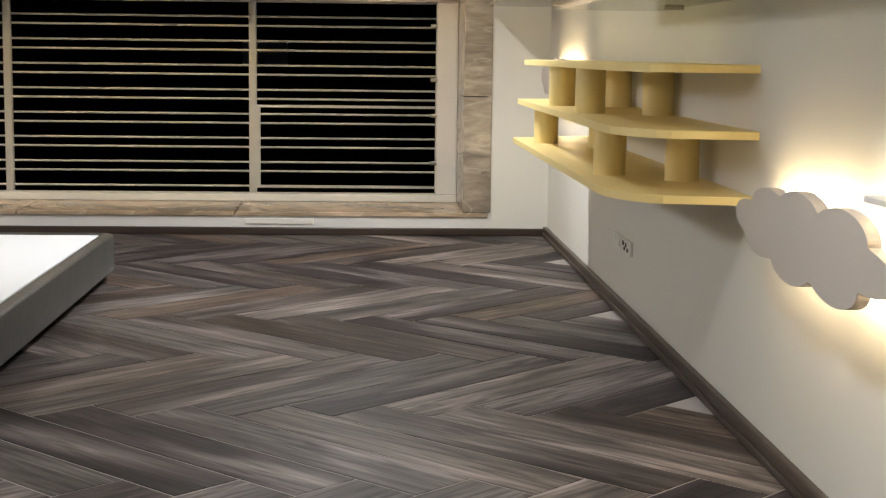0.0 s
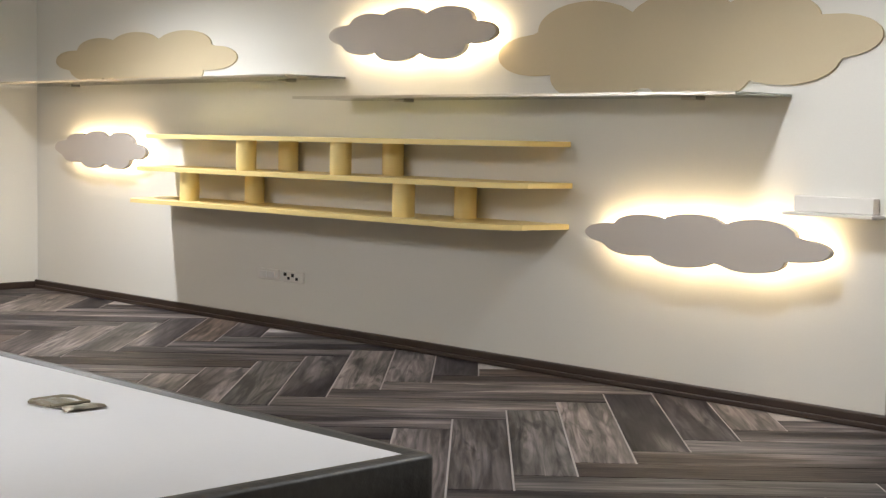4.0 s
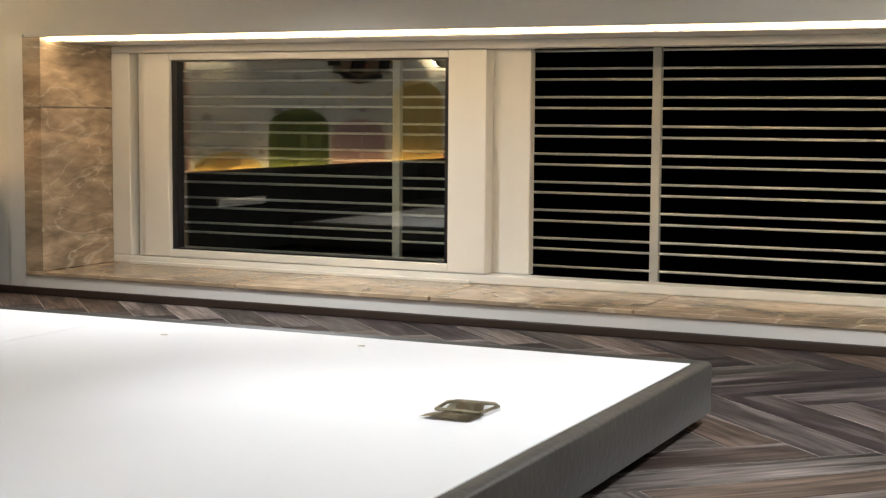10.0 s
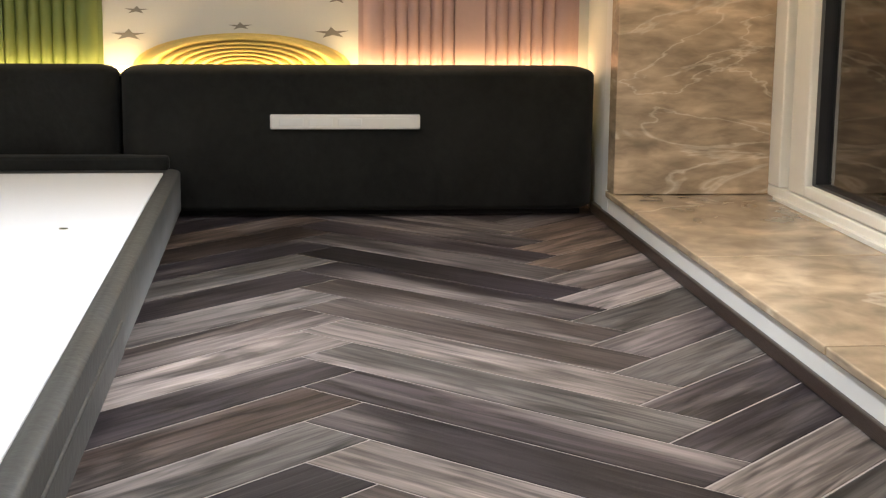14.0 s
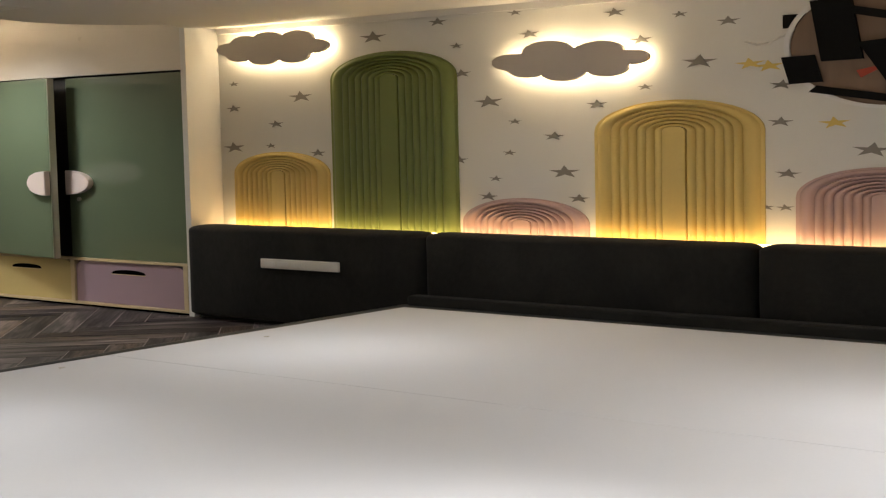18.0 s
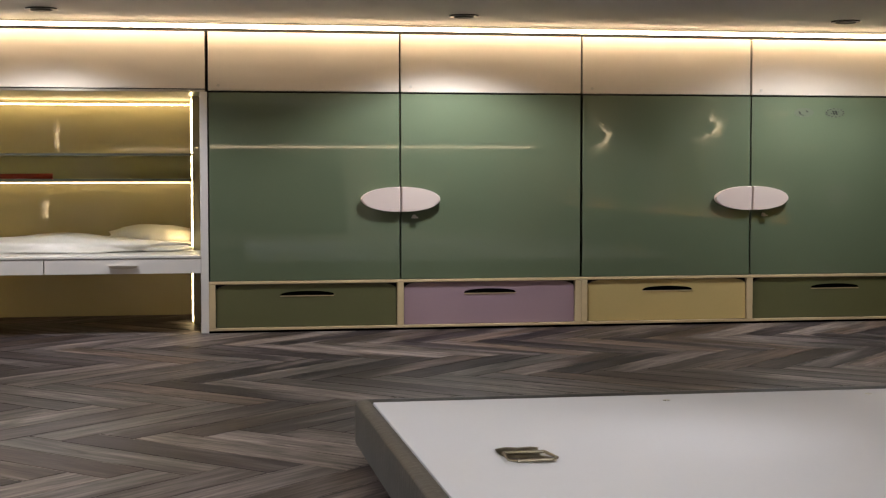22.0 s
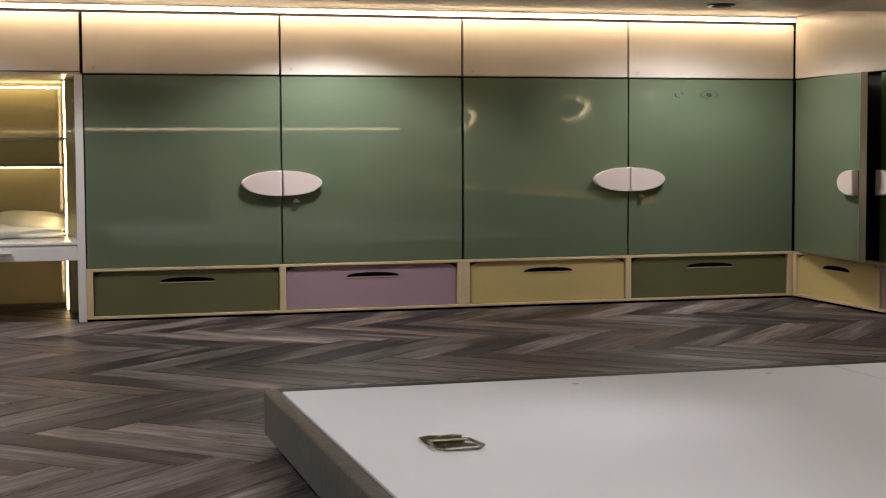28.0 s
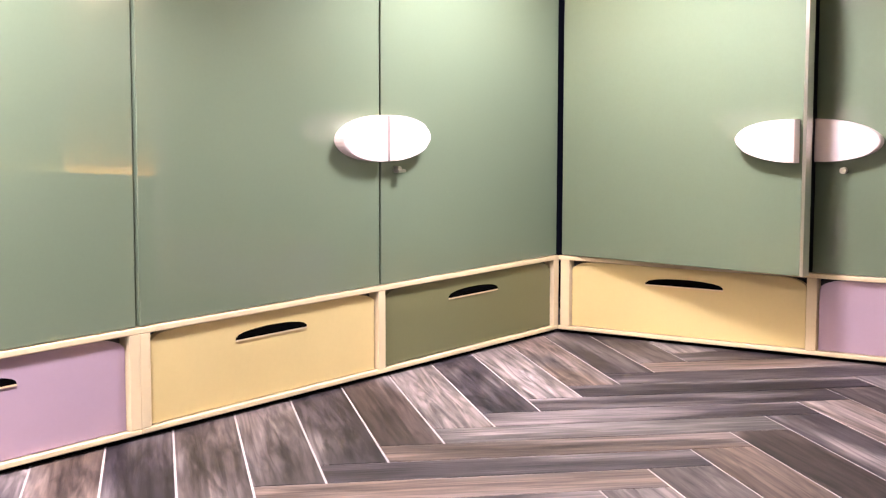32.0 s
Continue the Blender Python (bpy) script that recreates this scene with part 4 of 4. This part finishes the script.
# shadow gap again put in as a black plinth
part("plinth", one(XC - 0.06, XC - 0.02, 0.014, 3.31, 0.0, 0.022), GAPSHADE, d, "set-back plinth, black as the shaded gap under the drawers")
part("bottom_rail", one(XC - 0.05, XC + 0.012, 0.014, 3.31, 0.022, 0.045, 0.004), PLY, d)
for y in (0.06, 1.61, 3.275):
    part("post", one(XC - 0.05, XC + 0.012, y - 0.03, y + 0.03, 0.045, ZB - 0.018, 0.004), PLY, d)
drawer(d, "west", 0.835, 0.05, 1.47, 0.392, YELLOW, XC - 0.04)
drawer(d, "west", 2.442, 0.05, 1.59, 0.392, LILAC, XC - 0.04)
loft = thing("loft_cabinet", 1.6, 1.65, ZT, "plain cream overhead cabinet over the short wardrobe", "cabinet", "overhead cabinets")
part("door", one(XC - 0.05, XC - 0.004, 0.01, 3.30, ZT + 0.012, 2.83, 0.003), LOFT, loft)
part("carcass", one(1.40, XC - 0.055, 0.0, 3.30, ZT + 0.01, 2.83), DARK, loft)

# ---- desk niche ----
NX0, NX1, NY = 9.12, 12.00, -1.9
niche = thing("desk_niche", 10.55, -1.0, 0, "olive desk niche with warm led strips beside the wardrobes", "alcove")
part("back_panel", one(NX0, NX1, NY - 0.05, NY, 0.0, ZT), NICHE, niche, "glossy olive back panel")
part("side_panel", one(NX0, NX0 + 0.11, NY, -0.85, 0.0, ZT), NICHE, niche)
part("side_panel", one(NX0, NX0 + 0.05, -0.85, 0.0, 0.0, ZT), NICHE, niche)
part("side_panel", one(NX1 - 0.06, NX1, NY, 0.0, 0.0, ZT), NICHE, niche)
part("front_stile", one(NX0 - 0.02, NX0 + 0.05, -0.05, 0.01, 0.0, ZT, 0.004), WHITE, niche)
part("front_stile", one(NX1 - 0.09, NX1 - 0.002, -0.05, 0.01, 0.0, ZT, 0.004), WHITE, niche)
part("top_panel", one(NX0, NX1, NY, 0.0, ZT, ZT + 0.02), STEEL, niche)
part("glass_shelf", one(NX0 + 0.112, NX1 - 0.06, NY, -0.45, 1.632, 1.649), SHELFGLASS, niche, "thin glass shelf")
part("glass_shelf", one(NX0 + 0.112, NX1 - 0.06, NY, -0.40, 1.392, 1.409), SHELFGLASS, niche, "thin glass shelf")
part("shelf_edge", one(NX0 + 0.112, NX1 - 0.06, -0.45, -0.44, 1.630, 1.651), EDGE, niche)
part("shelf_edge", one(NX0 + 0.112, NX1 - 0.06, -0.40, -0.39, 1.390, 1.411), EDGE, niche)
for x, y in ((NX0 + 0.111, -0.95), (NX1 - 0.075, -1.40)):
    part("led_strip", one(x, x + 0.012, y, y + 0.05, 0.74, ZT - 0.02), LEDN, niche, "warm upright led strip")
    part("led_strip", one(x, x + 0.012, y - 0.1, y - 0.05, 0.02, 0.53), LEDN, niche, "warm upright led strip")
part("back_led", one(NX0 + 0.13, NX1 - 0.09, NY + 0.07, NY + 0.1, ZT - 0.05, ZT - 0.035), LEDB, niche, "soft warm led strip along the back panel")
part("back_led", one(NX0 + 0.13, NX1 - 0.09, NY + 0.07, NY + 0.1, 1.360, 1.375), LEDS, niche, "soft warm led strip under the shelf")
desk = thing("desk", 10.55, -0.9, 0.55, "white wall-hung desk with two shallow drawers in the niche", "desk")
part("top", one(NX0 + 0.051, NX1 - 0.06, NY, 0.015, 0.695, 0.72, 0.003), WHITE, desk)
mid = (NX0 + NX1) / 2
for a, b in ((NX0 + 0.05, mid - 0.006), (mid + 0.006, NX1 - 0.06)):
    dr = part("drawer", one(a, b, -0.05, 0.008, 0.555, 0.692, 0.003), WHITE, desk)
    c = (a + b) / 2
    part("pull", prism([(-0.13, 0.03), (0.13, 0.03), (0.11, 0.01), (0.03, 0.0), (-0.03, 0.0), (-0.11, 0.01)], on_wall("south", c, 0.008, 0.60), 0.03), STEEL, dr, "brushed cup pull")
part("case", one(NX0 + 0.051, NX1 - 0.06, NY, -0.05, 0.56, 0.69), WHITE, desk)
lf = thing("loft_cabinet", 10.3, -1.0, ZT, "wide cream overhead cabinet above the desk niche", "cabinet", "overhead cabinets")
part("door", one(9.12, 11.46, -0.05, -0.004, ZT + 0.03, 2.75, 0.003), LOFT, lf)
part("carcass", one(9.11, 11.47, -2.0, -0.055, ZT + 0.025, 2.77), DARK, lf)
lf = thing("loft_cabinet", 11.75, -1.0, ZT, "small cream overhead cabinet under the soffit", "cabinet", "overhead cabinets")
part("door", one(11.50, 12.0, -0.05, -0.004, ZT + 0.03, 2.49, 0.003), LOFT, lf)
part("carcass", one(11.48, 12.0, -2.0, -0.055, ZT + 0.025, 2.50), DARK, lf)
# things in the niche
can = thing("paint_can", 11.64, -0.5, 0.72, "small blue can with a red lid on the desk", "can")
bm = bmesh.new()
rod(bm, (11.64, -0.5, 0.72), (11.64, -0.5, 0.85), 0.082, n=20)
part("body", bm, BLUE, can)
bm = bmesh.new()
rod(bm, (11.64, -0.5, 0.85), (11.64, -0.5, 0.885), 0.07, n=20)
part("lid", bm, RED, can, "red lid")
part("label", one(11.57, 11.66, -0.42, -0.412, 0.755, 0.82), WHITE, can)
bm = bmesh.new()
bmesh.ops.create_icosphere(bm, subdivisions=4, radius=1.0)
for v in bm.verts:
    lump = 0.22 * noise.noise(v.co * 2.1) + 0.12 * noise.noise(v.co * 5.0)
    c = v.co * (1 + lump)
    v.co = Vector((10.5 + 1.2 * c.x, -0.95 + 0.5 * c.y, max(0.722, 0.76 + 0.13 * c.z * (1 - 0.45 * abs(c.x)))))
solid("plastic_bag", bm, BAG, "crumpled white plastic bundle lying on the desk", "bag", smooth=True)
bm = bmesh.new()
bmesh.ops.create_icosphere(bm, subdivisions=3, radius=1.0)
for v in bm.verts:
    c = v.co * (1 + 0.2 * noise.noise(v.co * 3 + Vector((5, 0, 0))))
    v.co = Vector((9.62 + 0.45 * c.x, -1.3 + 0.3 * c.y, max(0.722, 0.83 + 0.13 * c.z)))
solid("plastic_bag", bm, BAG, "crumpled clear white wrap at the desk's corner", "bag", smooth=True)
tool = thing("hand_drill", 10.92, -0.85, 1.409, "red and black hand tools on the glass shelf", "tool")
bm = bmesh.new()
rod(bm, (10.54, -0.85, 1.437), (11.07, -0.85, 1.437), 0.028, 0.024)
part("grip", bm, RED, tool, "red grip")
bm = bmesh.new()
rod(bm, (11.07, -0.85, 1.437), (11.32, -0.85, 1.432), 0.022, 0.012)
part("shaft", bm, BLACKP, tool, "black shaft")
bm = bmesh.new()
rod(bm, (11.32, -0.9, 1.417), (11.72, -0.8, 1.417), 0.008)
part("blade", bm, STEEL, tool)


# ---- shelf wall ----
shelf = thing("shelf_unit", 11.2, 9.8, 0.88, "three-tier yellow wall shelf with round posts", "shelf")


def board(y0, y1, depth):
    """A shelf board: straight left end, front edge, rounded end that runs back to the wall."""
    pts = [(XE, y1 + 0.25), (XE - depth, y1)]
    pts += [(XE - depth + 0.25 * (1 - math.cos(a)), y0 + 0.5 - 0.45 * math.sin(a)) for a in np.linspace(0, math.pi / 2.4, 7)]
    return pts + [(XE, y0)]


for z, y0, y1, depth in ((1.372, 8.12, 11.98, 0.47), (1.127, 8.10, 12.06, 0.50), (0.882, 8.12, 12.12, 0.52)):
    bm = prism(board(y0, y1, depth), Matrix.Translation((0, 0, z)), 0.032, 0.004)
    part("board", bm, SHELF, shelf)
for y, x, z0, z1 in ((10.83, 11.10, 1.159, 1.372), (10.72, 11.39, 1.159, 1.372), (9.79, 11.10, 1.159, 1.372), (9.60, 11.39, 1.159, 1.372),
                     (11.53, 11.10, 0.914, 1.127), (11.08, 11.36, 0.914, 1.127), (9.17, 11.10, 0.914, 1.127), (8.88, 11.36, 0.914, 1.127)):
    bm = bmesh.new()
    rod(bm, (x, y, z0), (x, y, z1), 0.072, n=40)
    part("post", bm, SHELF, shelf)
for y0, y1, z, depth in ((10.2, 14.4, 1.805, 0.52), (6.6, 10.15, 1.655, 0.50)):
    g = thing("glass_shelf", XE, (y0 + y1) / 2, z, "long glass wall shelf with a greenish edge", "shelf", "glass wall shelves")
    part("pane", one(XE - depth, XE - 0.002, y0, y1, z, z + 0.016), SHELFGLASS, g)
    part("edge", one(XE - depth - 0.004, XE - depth, y0, y1, z, z + 0.017), STEEL, g, "greyish front edge")
    for y in (y0 + 0.6, y1 - 0.6):
        part("clip", one(XE - 0.09, XE - 0.001, y - 0.05, y + 0.05, z - 0.012, z + 0.03, 0.004), STEEL, g)
ledge = thing("wall_box", XE, 6.3, 1.05, "small white wall box with a narrow ledge near the wall's end", "wall box")
part("box", one(XE - 0.06, XE - 0.001, 6.07, 6.53, 1.069, 1.15, 0.006), PLASTIC, ledge)
part("ledge", one(XE - 0.12, XE - 0.001, 6.04, 6.56, 1.05, 1.068, 0.003), PLASTIC, ledge)
for y in (10.75, 11.04):
    so = thing("wall_socket", XE, y, 0.35, "white double wall socket plate", "socket", "wall sockets")
    part("plate", one(XE - 0.02, XE - 0.001, y - 0.12, y + 0.13, 0.35, 0.43, 0.006), PLASTIC, so)
    if y < 10.9:
        for ky, kz, ry, rz in ((-0.05, 0.378, 0.012, 0.010), (0.045, 0.378, 0.012, 0.010), (-0.002, 0.402, 0.014, 0.012), (0.085, 0.405, 0.016, 0.012)):
            # dark plates paint the shade of the pin holes
            part("hole", one(XE - 0.0235, XE - 0.0195, y + ky - ry, y + ky + ry, kz - rz, kz + rz), DARK, so)
    else:
        for ky in (-0.045, 0.055):
            part("rocker", one(XE - 0.027, XE - 0.0195, y + ky - 0.04, y + ky + 0.04, 0.368, 0.412, 0.003), WHITE, so)
so = thing("wall_socket", 9.33, YN, 0.085, "low white socket plate under the window", "socket", "wall sockets")
part("plate", one(9.08, 9.62, YN - 0.025, YN - 0.0125, 0.085, 0.13, 0.004), PLASTIC, so)

# ---- passage and the room beyond the door ----
frame_ = thing("door_frame_1", 12.3, 1.0, 0, "dark brown door frame of the passage", "door frame", kind=S)
part("jamb", one(12.45, 12.76, 1.16, 1.43, 0, 2.50, 0.008), BASE, frame_)
part("stop", one(12.76, 12.80, 1.23, 1.36, 0, 2.50), BASE, frame_)
part("head", one(12.45, 12.76, 1.43, 6.0, 2.41, 2.50, 0.008), BASE, frame_)
solid("wall_far", one(12.0, 18, -5.2, -5.0, 0, ZC), WMARBLE, "white veined marble wall of the room beyond", "wall", kind=S)
solid("wall_far_side", one(17.8, 18, -5.0, 16, 0, ZC), PAINT, "plain wall of the room beyond", "wall", kind=S)
solid("wall_far_back", one(12.1, 17.8, 6.15, 6.35, 0, ZC), PAINT, "plain wall closing the passage", "wall", kind=S)
solid("floor_far", one(12.5, 17.8, -5.0, 0.6, 0.0, 0.012), WMARBLE, "glossy white marble floor of the room beyond", "floor", kind=S)
solid("floor_passage", one(12.9, 17.8, 0.62, 6.15, -0.002, 0.002), BASE, "dark wood-look floor of the passage", "floor", kind=S)
tv = thing("television", 14.8, -4.9, 2.05, "dark blue-grey screen on the far marble wall", "television")
part("screen", one(13.9, 15.75, -4.98, -4.93, 2.10, 2.62, 0.01), mat("screen_glass", (0.16, 0.18, 0.25), 0.4, vary=0.03, bump=0), tv)
part("bezel", one(13.86, 15.79, -5.0, -4.975, 2.05, 2.66), BLACKP, tv)
con = thing("console", 14.6, -4.3, 0.3, "low white console with a black shelf beyond the door", "console")
part("top", one(13.6, 15.6, -4.9, -3.9, 0.62, 0.70, 0.01), BLACKP, con)
part("body", one(13.6, 15.6, -4.9, -4.0, 0.32, 0.62, 0.01), WHITE, con)
part("base", one(13.7, 15.5, -4.8, -4.1, 0.012, 0.32), BLACKP, con)
lamp("far_room_lamp", "AREA", 230, (0.9, 0.95, 1.0), pose(U * 14.5, U * -2.0, U * 2.7), 1.2)

toy = thing("ride_on_toy", 12.35, 2.7, 0, "black ride-on toy with a blue bonnet parked in the passage", "toy")


def blob(cx, cy, cz, rx, ry, rz, low):
    bm = bmesh.new()
    bmesh.ops.create_icosphere(bm, subdivisions=3, radius=1.0)
    for v in bm.verts:
        q = v.co * (1 + 0.06 * noise.noise(v.co * 2.0))
        v.co = Vector((cx + rx * q.x, cy + ry * q.y, max(low, cz + rz * q.z)))
    return bm


part("body", blob(12.52, 2.85, 0.15, 0.50, 0.72, 0.12, 0.05), BLACKP, toy, smooth=True)
part("bumper", blob(12.52, 2.88, 0.10, 0.54, 0.78, 0.055, 0.05), mat("dark_grey_plastic", (0.035, 0.034, 0.036), 0.4, vary=0.15, bump=0.05), toy, "dark grey rounded bumper", smooth=True)
part("bonnet", blob(12.42, 3.14, 0.24, 0.34, 0.42, 0.085, 0.15), BLUE, toy, "glossy blue bonnet", smooth=True)
part("hood", blob(12.42, 2.55, 0.27, 0.40, 0.52, 0.15, 0.18), BLACKP, toy, "black domed hood", smooth=True)
for k in range(3):
    part("stud", blob(12.02 + 0.03 * k, 2.78 + 0.09 * k, 0.245 - 0.012 * k, 0.022, 0.03, 0.012, 0.1), STEEL, toy, "small silver stud", smooth=True)
for x, y in ((12.20, 2.42), (12.20, 3.25), (12.84, 2.42), (12.84, 3.25)):
    bm = bmesh.new()
    rod(bm, (x - 0.05, y, 0.075), (x + 0.05, y, 0.075), 0.075, n=24)
    bmesh.ops.bevel(bm, geom=[e for e in bm.edges if len(e.link_faces) == 2 and e.calc_face_angle(0) > 1], offset=0.025, segments=2, affect="EDGES")
    wh = part("wheel", bm, BLACKP, toy)
    bm = bmesh.new()
    rod(bm, (x - 0.053, y, 0.075), (x + 0.053, y, 0.075), 0.03, n=14)
    part("hub", bm, BLACKP, wh)

# ---- floor planks ----
PW, PL = 0.2765, 1.527
bm = bmesh.new()
box(bm, 0.0046, PL - 0.0046, 0.0046, PW - 0.0046, -0.012, 0.0)
top = [e for e in bm.edges if all(v.co.z > -0.001 for v in e.verts)]
bmesh.ops.bevel(bm, geom=top, offset=0.0015, segments=1, affect="EDGES")
bmesh.ops.scale(bm, verts=bm.verts, vec=(U, U, U))
plank_mesh = bpy.data.meshes.new("plank")
bm.to_mesh(plank_mesh)
bm.free()
plank_mesh.materials.append(PLANK)
R2 = math.sqrt(0.5)
base_at = spot(floor_slab)
for j in range(-3, 8):
    for i in range(-16, 36):
        x0, y0 = 3.45 + i * PW / R2, 2.17 + j * PL / R2
        # two planks that meet at right angles: corner and turn
        for cx, cy, turn in ((x0 + PW * R2, y0 - PW * R2, 45), (x0 + PW * R2, y0 + (2 * PL - PW) * R2, -45)):
            mx, my = cx + math.cos(radians(turn)) * PL / 2, cy + math.sin(radians(turn)) * PL / 2
            inside = 1.1 < mx < 11.9 and -2.3 < my < 14.9
            passage = 11.9 <= mx < 12.9 and -0.4 < my < 6.2
            if inside or passage:
                ob = new("plank", plank_mesh)
                ob.parent = floor_slab
                ob.matrix_basis = Matrix.Translation(Vector((U * cx, U * cy, 0)) - base_at) @ Matrix.Rotation(radians(turn), 4, "Z")
